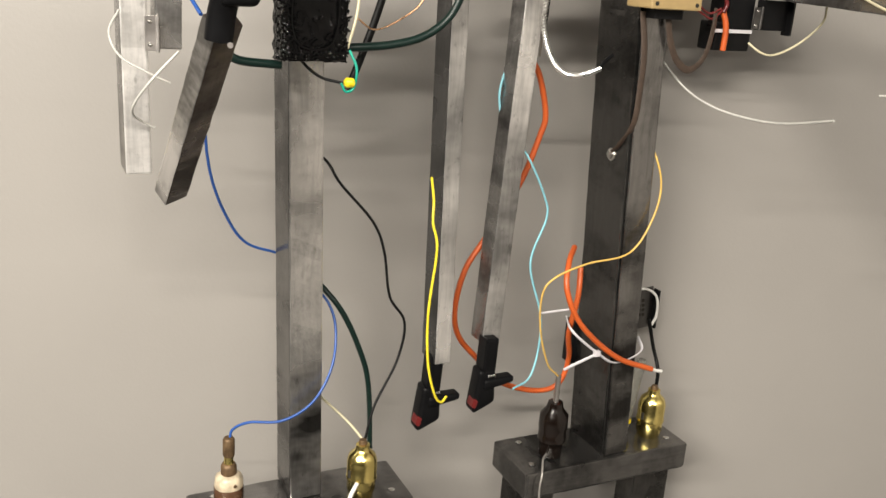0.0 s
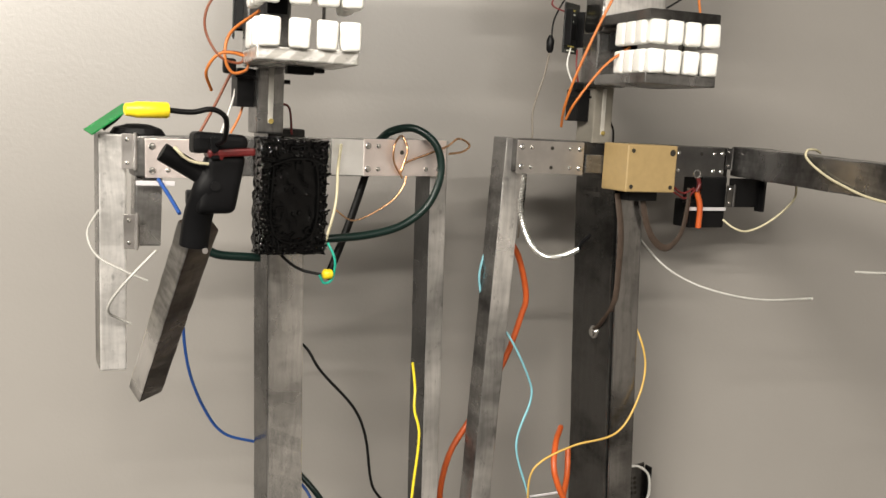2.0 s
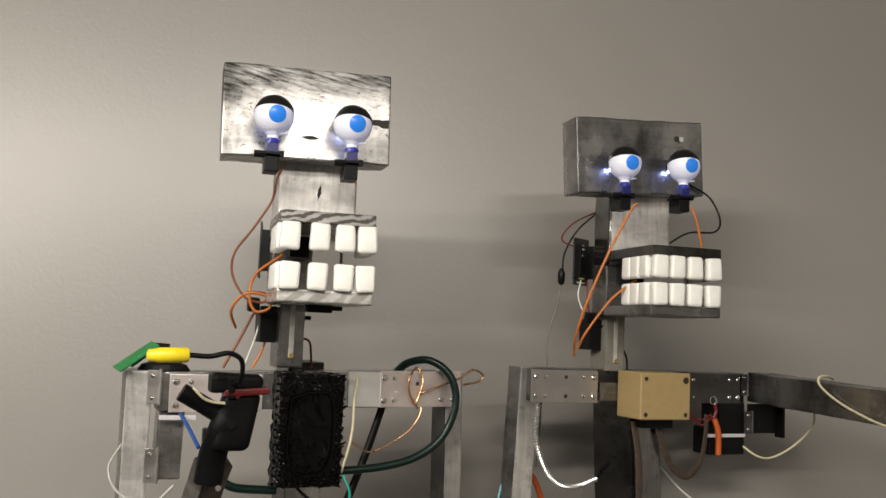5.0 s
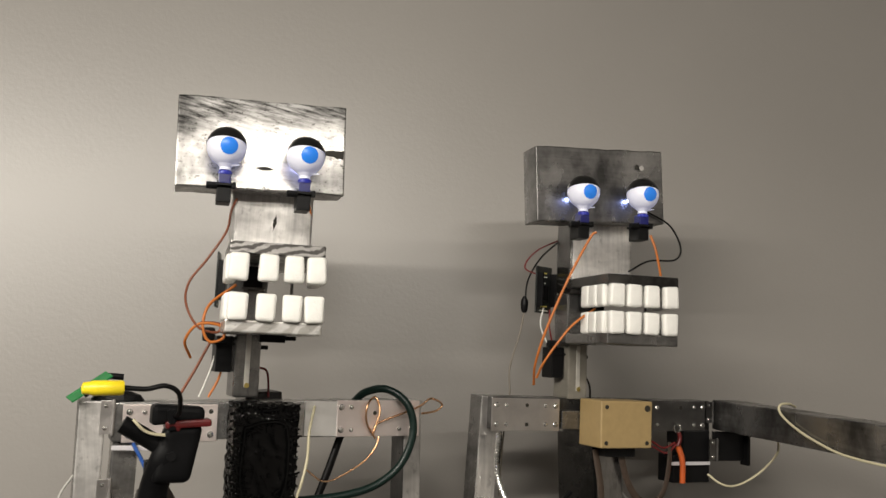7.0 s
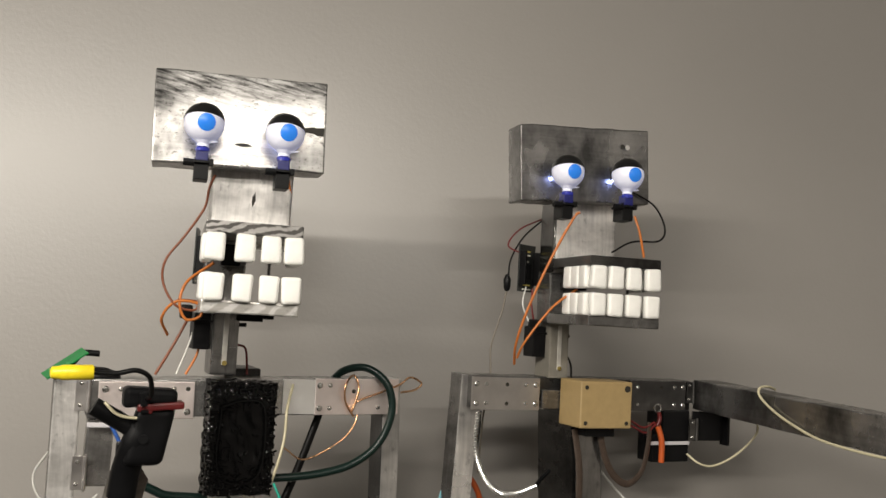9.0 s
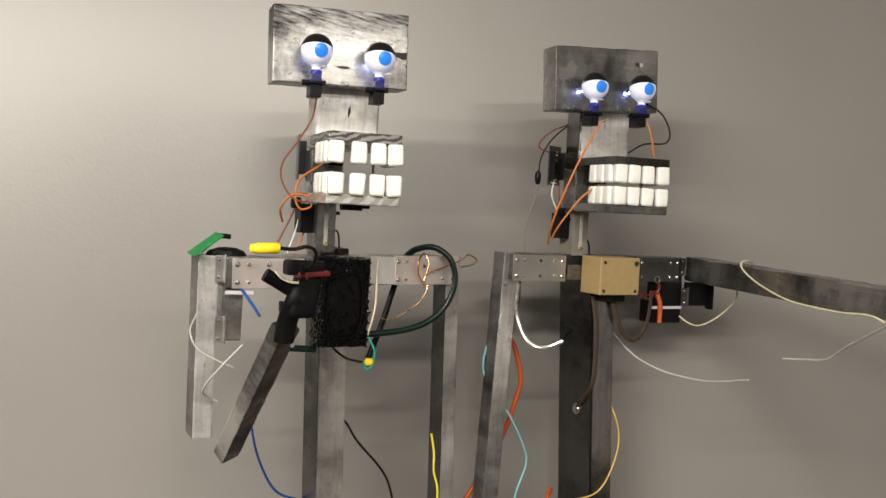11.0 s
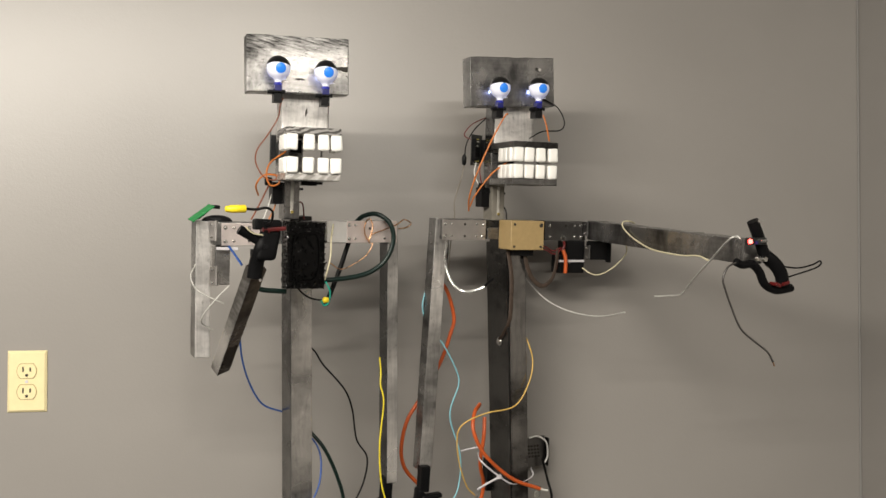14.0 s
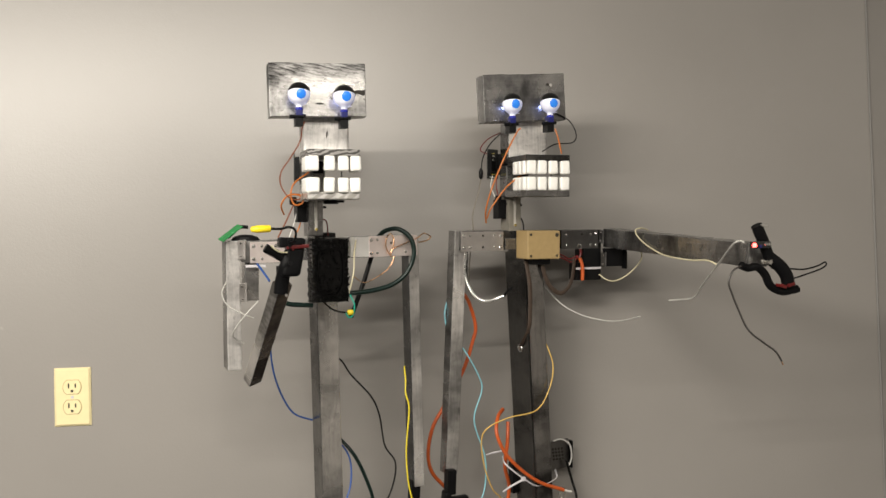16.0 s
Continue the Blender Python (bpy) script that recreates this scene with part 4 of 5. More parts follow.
wire("servo_wire", [(-0.139, -0.05, 1.603), (-0.159, -0.03, 1.584), (-0.164, -0.03, 1.563), (-0.157, -0.03, 1.549), (-0.144, -0.03, 1.553), (-0.147, -0.03, 1.564), (-0.168, -0.03, 1.565), (-0.178, -0.02, 1.549), (-0.169, 0.0, 1.533)], 0.0014, W_ORANGE, A)
wire("servo_wire", [(-0.147, 0.02, 1.55), (-0.161, 0.02, 1.52), (-0.175, 0.02, 1.493)], 0.0014, W_RUST, A)
wire("servo_wire", [(-0.134, 0.02, 1.524), (-0.138, 0.02, 1.51), (-0.146, 0.02, 1.494)], 0.0012, W_ORANGE, A)
wire("white_wire", [(-0.139, 0.02, 1.55), (-0.146, 0.02, 1.52), (-0.155, 0.02, 1.494)], 0.001, W_WHITE, A)
wire("black_wire", [(-0.096, 0.025, 1.525), (-0.086, 0.03, 1.52), (-0.083, 0.03, 1.495)], 0.0012, W_DARKRED, A)
part("wire_cluster", cuboid(0.012, 0.01, 0.014, 0.003, at=(-0.153, 0.0, 1.556)), W_BLACK, A)

# base plate, sockets and legs
def base_plate(r, x0, x1, y0, y1, z, label):
    bm = worn(cuboid(x1 - x0, y1 - y0, 0.038, 0.003, seg=2), x1 - x0, 0.01, 0.0012)
    plate = part("base_plate", bm, PLATE, r, label, Matrix.Translation(((x0 + x1) / 2, (y0 + y1) / 2, z - 0.019)))
    random.seed(int(100 * abs(x0)))
    for px, py in ((x0 + 0.018, y0 + 0.02), (x0 + 0.05, y0 + 0.05), (x1 - 0.02, y0 + 0.022), (x1 - 0.03, y1 - 0.02), (x0 + 0.03, y1 - 0.015)):
        part("screw", lathe([(0.0042, 0), (0.004, 0.0006), (0.002, 0.0012), (0, 0.0012)], 12), ZINC, plate, m=pose(px, py, z + 0.0002))
    for px, sx in ((x0 + 0.032, 1), (x1 - 0.032, -1)):
        upright("leg", (px, (y0 + y1) / 2, 0.0175), (px, (y0 + y1) / 2, z - 0.038), 0.06, 0.038, WOOD_DARK, r, "upright dark wooden leg")
    return plate


def brass_socket(r, x, y, z, label, s=1.0, k=1.0):
    prof = [(0.0105, 0), (0.0112, 0.004), (0.0122, 0.007), (0.0122, 0.02), (0.0132, 0.021), (0.0132, 0.0235), (0.0126, 0.0245), (0.0128, 0.043), (0.0112, 0.05), (0.0072, 0.055), (0.0058, 0.057), (0.0058, 0.062), (0.0035, 0.063)]
    sock = part("lamp_socket", lathe([(a * s, b * k) for a, b in prof], 28), BRASS, r, label, pose(x, y, z), True)
    part("socket_cap", lathe([(0.005, 0), (0.0055, 0.003), (0.004, 0.007)], 14), RUST, sock, m=pose(x, y, z + 0.061 * k), smooth=True)
    part("socket_key", cuboid(0.005, 0.004, 0.01, 0.0008, at=(x - 0.0115 * s, y - 0.005, z + 0.03 * k)), DARKSLOT, sock)


base_plate(A, -0.2, 0.052, -0.002, 0.088, 0.869, "grey wooden base plate")
brass_socket(A, -0.006, 0.026, 0.869, "brass lamp socket", 1.4, 1.06)
OX, OY, OZ = -0.156, 0.06, 0.869
old = part("old_socket", lathe([(0.0155, 0), (0.0168, 0.002), (0.0172, 0.012), (0.0168, 0.0205), (0.012, 0.021)], 28), BAKELITE, A, "brown bakelite socket with a chipped porcelain rim", pose(OX, OY, OZ), True)
rim = lathe([(0.0162, 0), (0.0166, 0.004), (0.016, 0.0095), (0.0145, 0.0135), (0.0105, 0.016), (0.004, 0.0162)], 28)
for v in rim.verts:
    v.co += 0.0011 * noise.noise_vector(v.co * 160)
part("socket_rim", rim, PORCELAIN, old, "chipped cream porcelain rim", pose(OX, OY, OZ + 0.02), True)
part("rim_screw", rod(0.0022, 0.0018, 0.004, at=(OX + 0.004, OY - 0.0145, OZ + 0.027), axis="y", n=12), RUST, old)
part("plug_collar", lathe([(0.0085, 0), (0.009, 0.002), (0.009, 0.011), (0.0072, 0.0145), (0.0058, 0.015)], 24), RUST, old, "dark brass collar", pose(OX, OY, OZ + 0.035), True)
part("plug_neck", lathe([(0.0058, 0), (0.0054, 0.004), (0.0058, 0.0085)], 20), BRASS, old, "bright brass neck", pose(OX, OY, OZ + 0.05), True)
part("plug", lathe([(0.0058, 0), (0.0068, 0.002), (0.0068, 0.021), (0.0055, 0.0235), (0.003, 0.024)], 20), RUST, old, "dark brass plug", pose(OX, OY, OZ + 0.0585), True)
wire("white_cord", [(-0.034, 0.004, 0.836), (-0.033, 0.002, 0.862), (-0.027, 0.004, 0.882), (-0.017, 0.01, 0.894)], 0.0026, W_WHITE, A, "thick white cord")

# ---- robot with the tan box ----
B = robot(0.32, 0.05, "grey wooden robot with a tan chest box and outstretched arm")
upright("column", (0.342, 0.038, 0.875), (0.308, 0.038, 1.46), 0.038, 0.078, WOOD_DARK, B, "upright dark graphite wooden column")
# Thin paler sheet: the light on the column's front, put into colour.
upright("column_front", (0.342, -0.0035, 0.876), (0.3115, -0.0035, 1.44), 0.034, 0.004, WOOD_FRONT, B, "paler front sheet of the column, light put into its colour")
board("shoulder_beam", (0.166, 0.032, 1.4835), (0.253, 0.032, 1.4835), 0.038, 0.037, WOOD, B, "grey wooden shoulder beam")
# Black stretch: shade of the recess beside the box, put into the colour.
board("shoulder_beam", (0.2535, 0.042, 1.4835), (0.3, 0.042, 1.4835), 0.038, 0.036, WOOD_SHADED, B, "shoulder beam middle with the recess's shade in its colour")
board("shoulder_beam", (0.3005, 0.032, 1.4835), (0.472, 0.034, 1.4835), 0.038, 0.037, WOOD_DARK, B, "dark wooden shoulder beam")
part("column_cap", cuboid(0.018, 0.04, 0.05, 0.002, at=(0.299, 0.045, 1.4605)), WOOD_DARK, B, "dark block behind the chest")
part("chest_bracket", cuboid(0.026, 0.014, 0.021, 0.001, at=(0.269, 0.018, 1.4765)), WOOD_MID, B)
mending_plate(B, 0.2085, 1.482, 0.087, 0.0365, 0.012, "steel mending plate", [(-0.86, 0.58, "s"), (-0.86, -0.6, "s"), (-0.58, 0.58, "r"), (-0.58, -0.6, "r"), (0.02, 0.58, "h"), (0.02, -0.6, "h"), (0.58, 0.58, "r"), (0.58, -0.58, "r"), (0.88, 0.58, "s"), (0.88, -0.6, "s")])
# Same steel as the left plate; its dark reflection is put into the colour.
mending_plate(B, 0.42, 1.483, 0.083, 0.0365, 0.0125, "steel mending plate, dark reflection put into its colour", [(-0.75, 0.55, "r"), (-0.75, -0.58, "r"), (0.1, 0.55, "h"), (0.58, 0.58, "r"), (0.58, -0.58, "r"), (0.9, 0.6, "s"), (0.9, -0.6, "s")], metal=DARKSTEEL)
butt_hinge(B, pose(0.4725, 0.011, 1.488), 0.026, 0.009, "small dark steel hinge", DARKSTEEL)
# tan project box
TB = Matrix.Translation((0.3135, -0.013, 1.4755))
tan = part("chest_box", cuboid(0.069, 0.046, 0.053, 0.0022, seg=3), TAN, B, "tan plastic project box with corner screws", TB)
for u, v, rr in ((-0.0275, 0.0195, 0.0024), (0.0275, 0.0185, 0.0038), (-0.0275, -0.0205, 0.0024), (0.0275, -0.0205, 0.0024)):
    part("screw", rod(rr, rr, 0.001, at=(u, -0.0232, v), axis="y", n=14), DARKSLOT, tan, m=TB)
part("box_foot", cuboid(0.04, 0.03, 0.012, 0.001, at=(0.316, -0.006, 1.444)), BLACK, B)
# motor, cable and flap below the shoulder
mo = part("shoulder_motor", cuboid(0.04, 0.034, 0.0635, 0.002, at=(0.448, 0.026, 1.4345)), BLACK, B, "black motor block under the shoulder")
part("motor_can", cuboid(0.02, 0.03, 0.034, 0.002, at=(0.421, 0.022, 1.42)), BLACK, mo)
part("motor_shaft", rod(0.003, 0.003, 0.012, at=(0.408, 0.015, 1.434), axis="x", n=10), BLACK, mo)
part("cable_tie", cuboid(0.058, 0.001, 0.0042, 0.0004, at=(0.436, 0.0045, 1.4265)), NYLON, mo, "white cable tie")
part("ring_terminal", hose([(0.4165 + 0.005 * math.cos(a), 0.0065, 1.4685 + 0.005 * math.sin(a)) for a in [k * 0.7 for k in range(10)]], 0.0011, 6, 3), ZINC, B, smooth=True)
wire("red_wire", [(0.352, 0.0, 1.459), (0.372, -0.002, 1.454), (0.39, -0.002, 1.446), (0.408, 0.0, 1.452)], 0.0013, W_DARKRED, B)
wire("red_wire", [(0.352, 0.0, 1.455), (0.375, -0.003, 1.447), (0.394, -0.002, 1.44), (0.41, 0.0, 1.45)], 0.0013, W_DARKRED, B)
wire("red_wire", [(0.417, 0.004, 1.463), (0.4155, 0.0, 1.456), (0.412, 0.0, 1.448)], 0.0026, RED, B)
wire("orange_lead", [(0.415, 0.003, 1.448), (0.4195, 0.0, 1.43), (0.42, 0.0, 1.404)], 0.0036, W_CABLE, B, "short thick orange lead")
fl = part("hinged_flap", cuboid(0.046, 0.003, 0.036, 0.0008), BLACK, B, "dark metal flap on a hinge", pose(0.494, 0.006, 1.447, 0, 0, -4))
part("flap_rim", cuboid(0.004, 0.014, 0.046, 0.0008, at=(0.518, 0.002, 1.447)), BLACK, fl)
butt_hinge(B, pose(0.4735, 0.0035, 1.443), 0.026, 0.01, "dark hinge", DARKSTEEL)
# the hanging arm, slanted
# Left faces in the middle tone, shade put into the colour.
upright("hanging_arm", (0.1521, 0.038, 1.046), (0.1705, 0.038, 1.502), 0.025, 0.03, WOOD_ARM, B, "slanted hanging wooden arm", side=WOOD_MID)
tip_clamp(B, 0.1475, 0.02, 1.049, 2, "black spring clamp with red pads")
# the outstretched arm
ARM0, ARM1 = Vector((0.4935, 0.012, 1.4855)), Vector((0.459, -0.436, 1.472))
board("outstretched_arm", ARM0, ARM1, 0.037, 0.037, WOOD_MID, B, "grey wooden arm stretched out and forward")

neck_of(B, 0.281, 0.036, 1.5, 1.645, NECKWOOD, "narrow olive-grey neck post with a slot")
headB = head_of(B, 0.281, 0.036, -7, -3.2, (0.16, 0.087), WOOD_MID, WOOD_BRIGHT, WOOD_MID, WOOD_DARK, 2, 1.79, 1.627, 0.002, (-0.0325, -0.0125, 0.0085, 0.031), (-0.0325, -0.0125, 0.0085, 0.0305))
part("screw", rod(0.003, 0.003, 0.004, at=(0.05, -0.072, 1.771), axis="y", n=10), CHROME, B, m=headB)
part("knot", cuboid(0.005, 0.0012, 0.005, 0.0015, at=(0.045, -0.0712, 1.772)), DARKSLOT, B, m=headB)
# Dark wood on the face board's left faces puts their shade into colour.
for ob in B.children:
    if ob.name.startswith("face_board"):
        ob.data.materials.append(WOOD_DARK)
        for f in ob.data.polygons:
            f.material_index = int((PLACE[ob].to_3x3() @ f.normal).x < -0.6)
controller(B, pose(0.246, 0.045, 1.628, 0, 0, 28))


# clamp, board and leads at the end of the outstretched arm
tipm = along(ARM0, ARM1)
half = (ARM1 - ARM0).length / 2
part("end_grain", cuboid(0.004, 0.0355, 0.0355, 0.0015, at=(half + 0.001, 0, 0)), WOOD_PALE, B, "pale sawn end of the arm", tipm)
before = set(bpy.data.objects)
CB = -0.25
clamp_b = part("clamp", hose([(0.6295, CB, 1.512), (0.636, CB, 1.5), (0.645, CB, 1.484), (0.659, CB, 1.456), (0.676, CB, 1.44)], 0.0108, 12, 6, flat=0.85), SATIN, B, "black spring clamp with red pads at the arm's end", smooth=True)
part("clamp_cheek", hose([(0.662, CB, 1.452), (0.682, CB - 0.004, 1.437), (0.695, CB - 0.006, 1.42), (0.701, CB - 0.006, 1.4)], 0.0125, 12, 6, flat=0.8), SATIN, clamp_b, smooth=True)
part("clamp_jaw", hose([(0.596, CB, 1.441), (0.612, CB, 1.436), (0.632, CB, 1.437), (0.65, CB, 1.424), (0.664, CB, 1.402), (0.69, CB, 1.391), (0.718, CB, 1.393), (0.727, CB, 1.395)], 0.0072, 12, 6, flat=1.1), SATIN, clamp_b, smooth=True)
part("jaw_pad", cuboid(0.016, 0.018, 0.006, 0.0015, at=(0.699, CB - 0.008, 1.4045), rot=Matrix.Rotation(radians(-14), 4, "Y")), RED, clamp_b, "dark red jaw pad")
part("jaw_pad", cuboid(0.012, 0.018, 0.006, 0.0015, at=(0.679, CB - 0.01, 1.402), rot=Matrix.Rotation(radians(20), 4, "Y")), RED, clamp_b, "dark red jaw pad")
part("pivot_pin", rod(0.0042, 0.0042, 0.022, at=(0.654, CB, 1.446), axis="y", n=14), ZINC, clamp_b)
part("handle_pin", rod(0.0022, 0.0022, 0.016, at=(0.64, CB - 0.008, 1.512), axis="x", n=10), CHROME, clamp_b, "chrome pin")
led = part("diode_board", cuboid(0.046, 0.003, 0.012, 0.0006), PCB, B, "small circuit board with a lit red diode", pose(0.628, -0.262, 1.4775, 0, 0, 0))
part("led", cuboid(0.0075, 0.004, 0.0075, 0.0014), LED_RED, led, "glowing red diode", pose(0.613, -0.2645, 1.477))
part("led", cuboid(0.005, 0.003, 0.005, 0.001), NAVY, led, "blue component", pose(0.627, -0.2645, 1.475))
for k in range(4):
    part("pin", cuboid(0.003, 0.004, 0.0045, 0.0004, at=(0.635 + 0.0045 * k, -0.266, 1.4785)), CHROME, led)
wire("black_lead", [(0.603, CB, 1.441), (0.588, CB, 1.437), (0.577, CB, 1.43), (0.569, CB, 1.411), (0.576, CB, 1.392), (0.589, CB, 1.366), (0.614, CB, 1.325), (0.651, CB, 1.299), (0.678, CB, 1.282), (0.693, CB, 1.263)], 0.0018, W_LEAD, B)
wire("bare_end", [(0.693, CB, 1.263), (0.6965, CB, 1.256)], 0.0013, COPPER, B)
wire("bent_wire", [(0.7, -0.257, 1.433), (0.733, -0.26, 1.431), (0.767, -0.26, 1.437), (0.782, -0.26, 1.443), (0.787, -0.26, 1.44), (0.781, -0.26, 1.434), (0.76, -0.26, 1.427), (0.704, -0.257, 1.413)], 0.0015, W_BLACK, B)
# shrinks the clamp, its board and leads towards the camera, keeping their look from there
CAMERA_SPOT = Vector((-0.535, -1.507, 1.546))
SHRINK = Matrix.Translation(CAMERA_SPOT) @ Matrix.Scale(0.836, 4) @ Matrix.Translation(-CAMERA_SPOT)
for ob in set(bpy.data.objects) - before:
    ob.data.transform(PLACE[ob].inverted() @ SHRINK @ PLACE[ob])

wire("grey_lead", [(0.3992, -0.4750, 1.4924), (0.3970, -0.4700, 1.4950), (0.3914, -0.4600, 1.4897), (0.4320, -0.3800, 1.4556), (0.4747, -0.2900, 1.4144), (0.4982, -0.2400, 1.3886), (0.5037, -0.2000, 1.3807), (0.5011, -0.1650, 1.3760)], 0.0015, W_PALE, B)

BEADS = plain("ribbed_chrome", (0.92, 0.92, 0.9), 0.3, 1.0, 0.03, 100)
# wires of the robot with the tan box
part("chrome_hose", hose([(0.172, 0.005, 1.462), (0.168, 0.0, 1.424), (0.18, 0.0, 1.393), (0.198, 0.0, 1.375), (0.222, 0.0, 1.372), (0.25, 0.004, 1.379)], 0.0022, 10, 22, ridges=0.5), BEADS, B, "ribbed chrome hose")
wire("hose_end", [(0.25, 0.004, 1.379), (0.262, 0.015, 1.385), (0.276, 0.02, 1.393)], 0.0024, BLACK, B)
wire("black_wire", [(0.176, 0.008, 1.463), (0.1735, 0.004, 1.44), (0.171, 0.004, 1.42)], 0.0014, W_BLACK, B)
wire("orange_cable", [(0.185, 0.05, 1.385), (0.2, 0.05, 1.363), (0.213, 0.05, 1.319), (0.209, 0.052, 1.292), (0.19, 0.055, 1.235), (0.154, 0.06, 1.17), (0.129, 0.06, 1.13), (0.119, 0.06, 1.081), (0.127, 0.06, 1.043), (0.156, 0.06, 1.009), (0.192, 0.06, 0.972), (0.244, 0.055, 0.954), (0.276, 0.05, 0.962), (0.284, 0.045, 0.999), (0.262, 0.02, 1.049), (0.262, 0.01, 1.1), (0.268, 0.02, 1.135)], 0.0036, W_CABLE, B, "thick orange cable")
wire("orange_cable", [(0.262, 0.03, 1.158), (0.236, 0.0, 1.15), (0.226, -0.018, 1.121), (0.25, -0.022, 1.076), (0.307, -0.022, 1.028), (0.368, -0.02, 1.002)], 0.0036, W_CABLE, B, "thick orange cable")
wire("cable_core", [(0.368, -0.02, 1.002), (0.376, -0.02, 0.999), (0.385, -0.02, 0.997)], 0.0022, W_WHITE, B)
wire("pale_blue_wire", [(0.162, 0.052, 1.392), (0.149, 0.05, 1.348), (0.153, 0.05, 1.318)], 0.0014, W_CYAN, B)
wire("pale_blue_wire", [(0.172, 0.045, 1.29), (0.184, 0.03, 1.272), (0.211, 0.03, 1.225), (0.217, 0.03, 1.197), (0.201, 0.03, 1.142), (0.223, 0.03, 1.074), (0.226, 0.03, 1.028), (0.214, 0.025, 0.991), (0.185, 0.015, 0.984)], 0.0014, W_CYAN, B)
wire("amber_wire", [(0.345, 0.03, 1.29), (0.341, 0.0, 1.28), (0.349, -0.01, 1.243), (0.34, -0.014, 1.202), (0.312, -0.014, 1.161), (0.254, -0.012, 1.151), (0.212, -0.01, 1.136), (0.2, -0.005, 1.113), (0.21, 0.005, 1.062), (0.232, 0.015, 1.012), (0.25, 0.02, 0.993), (0.255, 0.022, 0.988)], 0.0013, W_AMBER, B)
wire("ribbon_cable", [(0.292, -0.005, 1.445), (0.299, -0.008, 1.4), (0.3, -0.008, 1.359), (0.299, -0.006, 1.318), (0.2965, 0.012, 1.29), (0.2965, 0.024, 1.279)], 0.0042, RIBBON, B, "flat brown ribbon cable", flat=0.25)
bolt = part("bolt", lathe([(0.006, 0), (0.006, 0.003), (0.004, 0.0045), (0, 0.005)], 16), ZINC, B, "domed bolt head", pose(0.2995, 0.03, 1.274, 0, -90, 0), True)
part("washer", lathe([(0.0078, 0), (0.0078, 0.0012), (0.003, 0.0013)], 18), STEEL, bolt, m=pose(0.3, 0.03, 1.274, 0, -90, 0))
wire("ribbon_cable", [(0.322, -0.012, 1.443), (0.33, -0.012, 1.415), (0.345, -0.01, 1.392), (0.367, -0.008, 1.381), (0.388, -0.006, 1.396), (0.397, -0.004, 1.427), (0.401, 0.0, 1.452)], 0.0042, RIBBON, B, "flat brown ribbon cable", flat=0.25)
wire("white_wire", [(0.342, 0.05, 1.41), (0.352, 0.035, 1.394), (0.379, 0.01, 1.358), (0.41, -0.01, 1.338), (0.43, -0.05, 1.331), (0.438, -0.1, 1.334), (0.434, -0.17, 1.35)], 0.0014, W_PALE, B)
wire("cream_wire", [(0.458, 0.0, 1.414), (0.466, -0.012, 1.405), (0.482, -0.016, 1.4015), (0.499, -0.024, 1.409), (0.514, -0.036, 1.425), (0.523, -0.048, 1.445), (0.516, -0.056, 1.462)], 0.0014, W_CREAM, B)
wire("cream_wire", [(0.5, -0.1, 1.503), (0.482, -0.108, 1.5065), (0.466, -0.112, 1.505), (0.4615, -0.117, 1.4965), (0.4595, -0.138, 1.484), (0.457, -0.17, 1.472), (0.453, -0.217, 1.461), (0.447, -0.29, 1.457), (0.443, -0.34, 1.459), (0.446, -0.36, 1.453)], 0.0015, W_CREAM, B)
wire("servo_wire", [(0.248, -0.065, 1.687), (0.242, -0.062, 1.68), (0.22, -0.055, 1.634), (0.2, -0.045, 1.578), (0.196, -0.03, 1.54), (0.206, -0.01, 1.517)], 0.0015, W_ORANGE, B)
wire("servo_wire", [(0.252, -0.06, 1.603), (0.225, -0.055, 1.582), (0.2, -0.045, 1.545), (0.198, -0.03, 1.525)], 0.0014, W_ORANGE, B)
wire("servo_wire", [(0.313, -0.075, 1.688), (0.317, -0.08, 1.67), (0.324, -0.08, 1.643)], 0.0014, W_ORANGE, B)
wire("black_wire", [(0.331, -0.045, 1.72), (0.358, -0.05, 1.706), (0.37, -0.055, 1.681), (0.358, -0.06, 1.665), (0.322, -0.06, 1.661), (0.295, -0.06, 1.647)], 0.0011, W_BLACK, B)
wire("thin_wire", [(0.268, 0.03, 1.695), (0.245, 0.05, 1.668), (0.233, 0.06, 1.64), (0.23, 0.06, 1.616)], 0.0011, W_BLACK, B)
wire("thin_wire", [(0.262, 0.03, 1.69), (0.238, 0.05, 1.675), (0.228, 0.06, 1.655), (0.246, 0.05, 1.645)], 0.001, W_DARKRED, B)
part("wire_plug", lathe([(0.002, 0), (0.004, 0.003), (0.0046, 0.014), (0.002, 0.02)], 12), BLACK, B, "black inline plug", pose(0.229, 0.06, 1.6), True)
wire("thin_wire", [(0.229, 0.06, 1.602), (0.224, 0.06, 1.575), (0.212, 0.06, 1.534), (0.21, 0.055, 1.5), (0.206, 0.06, 1.45), (0.203, 0.06, 1.385)], 0.0011, W_DULL, B)
wire("thin_wire", [(0.244, 0.04, 1.606), (0.238, 0.035, 1.585), (0.246, 0.03, 1.562)], 0.001, W_WHITE, B)
wire("thin_wire", [(0.25, 0.035, 1.604), (0.247, 0.03, 1.585), (0.252, 0.03, 1.562)], 0.001, W_DARKRED, B)
wire("thin_wire", [(0.3, 0.03, 1.525), (0.305, 0.03, 1.515), (0.306, 0.03, 1.5)], 0.0012, W_BLACK, B)
part("wire_cluster", cuboid(0.012, 0.008, 0.01, 0.002, at=(0.25, 0.028, 1.563)), W_BLACK, B)

# base of the robot with the tan box
base_plate(B, 0.203, 0.458, -0.012, 0.078, 0.875, "grey wooden base plate with screws")
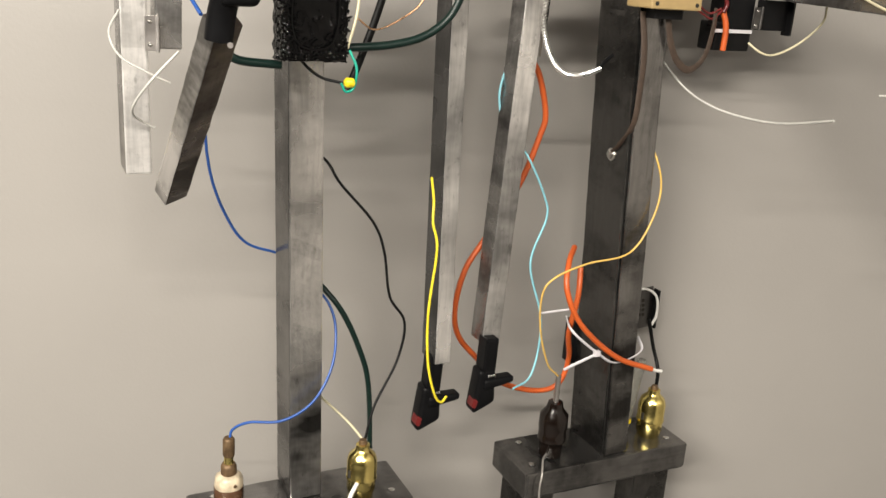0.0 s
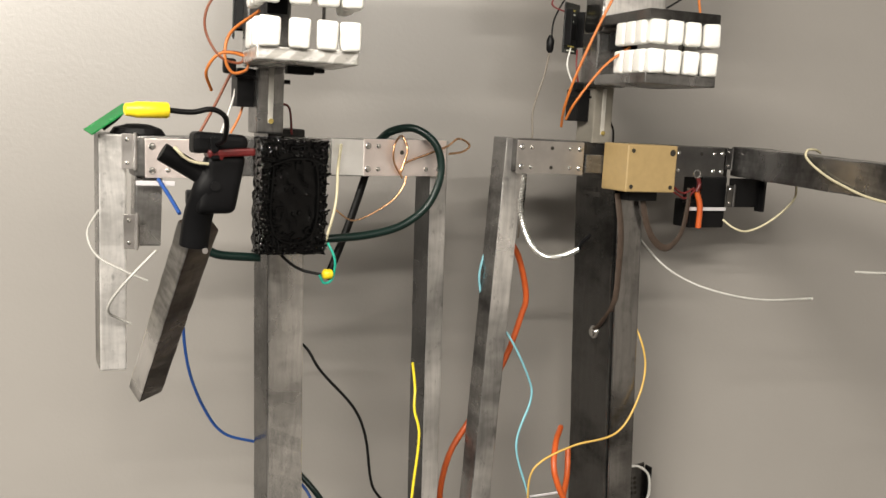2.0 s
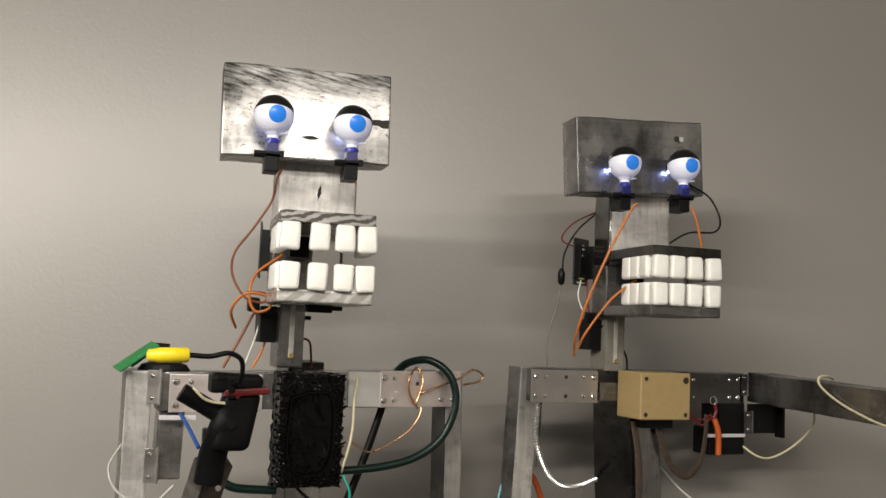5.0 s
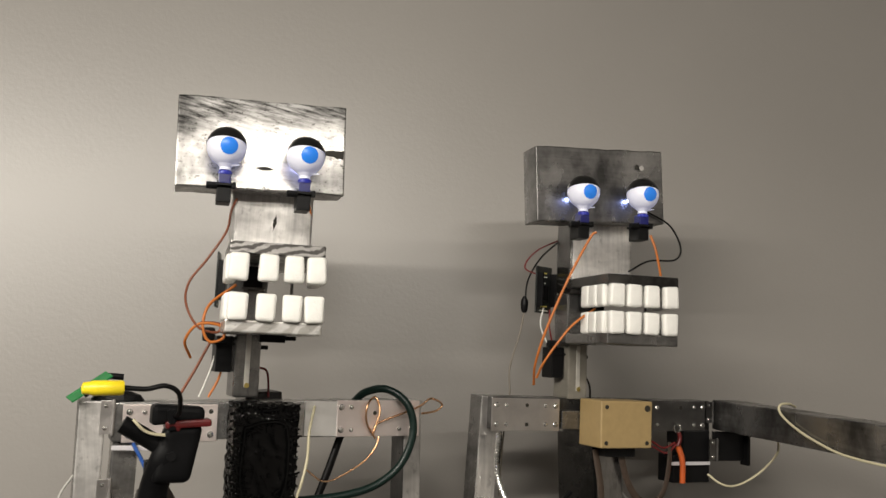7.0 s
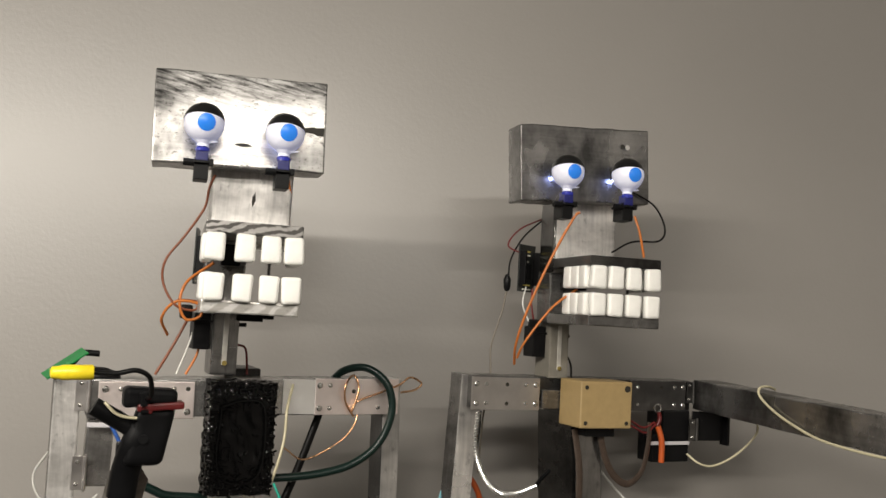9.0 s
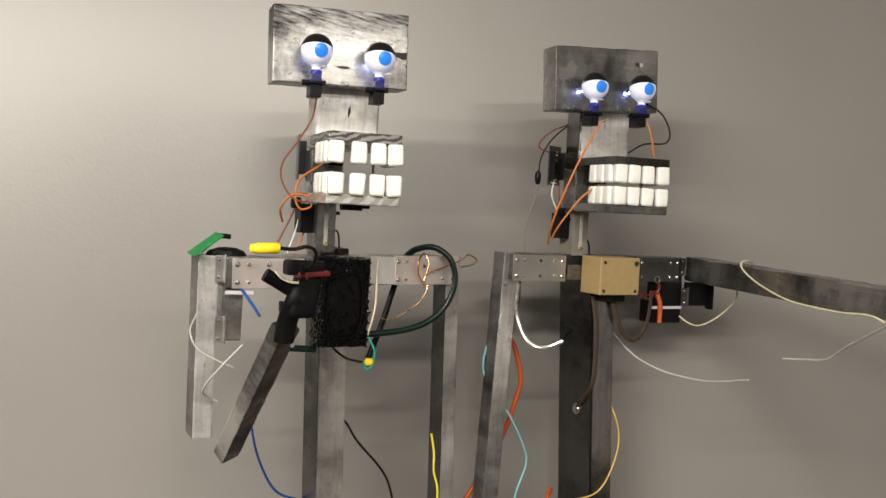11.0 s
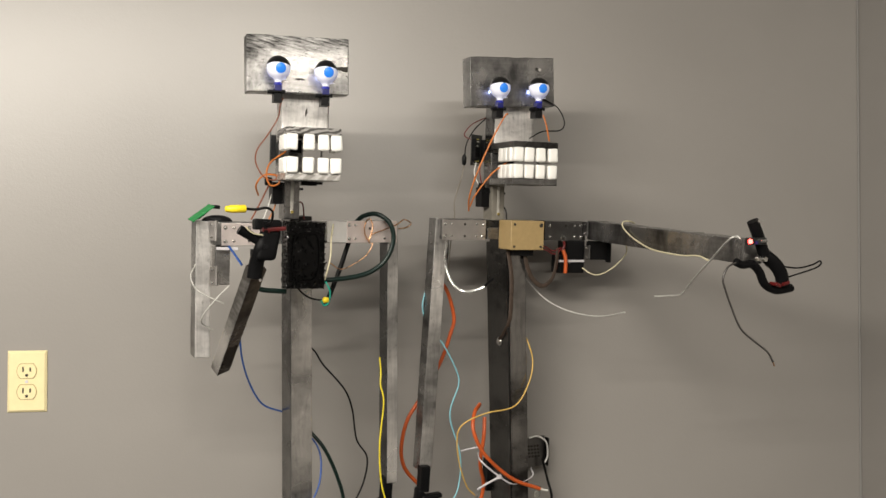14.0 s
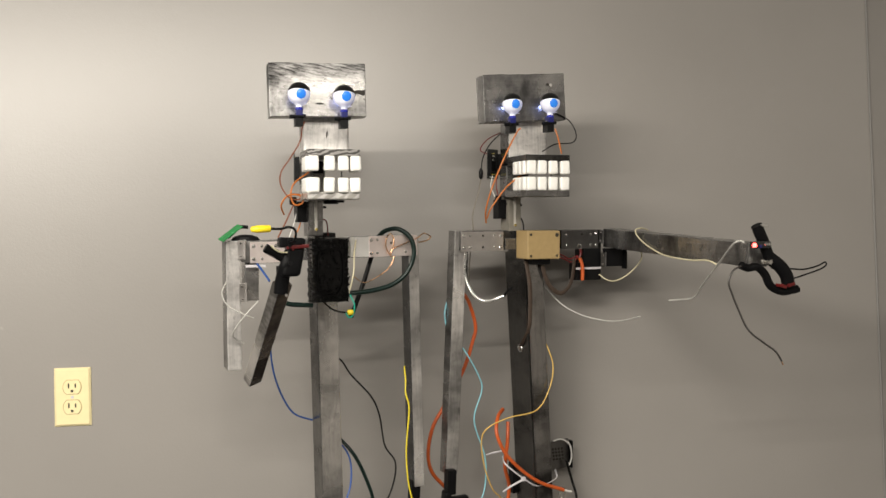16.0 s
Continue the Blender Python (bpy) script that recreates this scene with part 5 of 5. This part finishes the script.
brass_socket(B, 0.42, 0.028, 0.875, "shiny brass lamp socket", 1.45, 1.1)
plug = part("bakelite_plug", lathe([(0.0145, 0), (0.015, 0.013), (0.0158, 0.02), (0.0184, 0.022), (0.0184, 0.03), (0.0172, 0.032), (0.019, 0.04), (0.0185, 0.058), (0.0112, 0.067), (0.0096, 0.075), (0.006, 0.076)], 28), BROWN, B, "glossy dark brown bakelite plug", pose(0.256, 0.022, 0.877), True)
part("plug_pin", rod(0.0038, 0.0034, 0.042, at=(0.256, 0.022, 0.968), n=14), STEEL, plug)
wire("grey_wire", [(0.246, 0.014, 0.883), (0.232, 0.0, 0.884), (0.222, -0.016, 0.874), (0.218, -0.02, 0.85), (0.224, -0.02, 0.8)], 0.0013, W_GREY, B)
wire("white_tie", [(0.262, 0.03, 1.066), (0.252, -0.002, 1.06), (0.285, -0.01, 1.032), (0.318, -0.01, 1.013), (0.36, -0.004, 1.021), (0.372, 0.02, 1.03)], 0.0022, NYLON, B, "white cable tie", flat=0.5)
wire("white_tie", [(0.285, -0.012, 1.03), (0.262, -0.006, 1.018), (0.25, 0.004, 1.006)], 0.0022, NYLON, B, flat=0.5)
part("tie_head", cuboid(0.008, 0.006, 0.008, 0.0012, at=(0.285, -0.012, 1.031)), NYLON, B)
wire("white_tie", [(0.232, 0.04, 1.07), (0.24, 0.03, 1.075), (0.258, 0.02, 1.08)], 0.0018, NYLON, B, flat=0.5)
# perforated bracket and clear tube behind the column
pb = part("perforated_bracket", cuboid(0.046, 0.0018, 0.06, 0.0004), DARKSTEEL, B, "perforated dark metal bracket behind the column", pose(0.42, 0.085, 1.04, 0, -6, 0))
for i in range(4):
    for k in range(4):
        part("hole", rod(0.0026, 0.0026, 0.0024, at=(0.404 + 0.007 * i + 0.001 * k, 0.085, 1.052 - 0.007 * k), axis="y", n=10), DARKSLOT, pb)
part("bracket_edge", cuboid(0.003, 0.012, 0.056, 0.0006, at=(0.444, 0.08, 1.04)), BLACK, pb)
wire("white_wire", [(0.4, 0.075, 1.072), (0.418, 0.072, 1.074), (0.436, 0.07, 1.061), (0.44, 0.07, 1.035), (0.434, 0.07, 1.02)], 0.0019, W_WHITE, B)
wire("black_wire", [(0.428, 0.07, 1.03), (0.438, 0.065, 0.99), (0.44, 0.05, 0.96), (0.424, 0.03, 0.938)], 0.0026, W_BLACK, B)
part("ribbed_block", cuboid(0.01, 0.02, 0.06, 0.001, at=(0.313, 0.085, 1.005)), BLACK, B, "dark ribbed block behind the column")
part("clear_tube", hose([(0.388, 0.04, 0.885), (0.394, 0.04, 0.93), (0.402, 0.04, 0.985)], 0.006, 10, 6), plain("clear_plastic", (0.8, 0.8, 0.74), 0.15, trans=0.85, vary=0.02), B, "clear plastic tube", smooth=True)
part("tube_band", rod(0.0068, 0.0068, 0.006, at=(0.389, 0.04, 0.895), n=14), YELLOW, B, "yellow band")

# pale bead of caulk down the corner of the room
tagged(part("corner_bead", cuboid(0.0028, 0.0028, CEILING - 0.02, 0.0006, at=(EAST - 0.0024, -0.0024, CEILING / 2)), OFFWHITE), "thin pale caulk bead down the room corner", "trim", kind="structure")
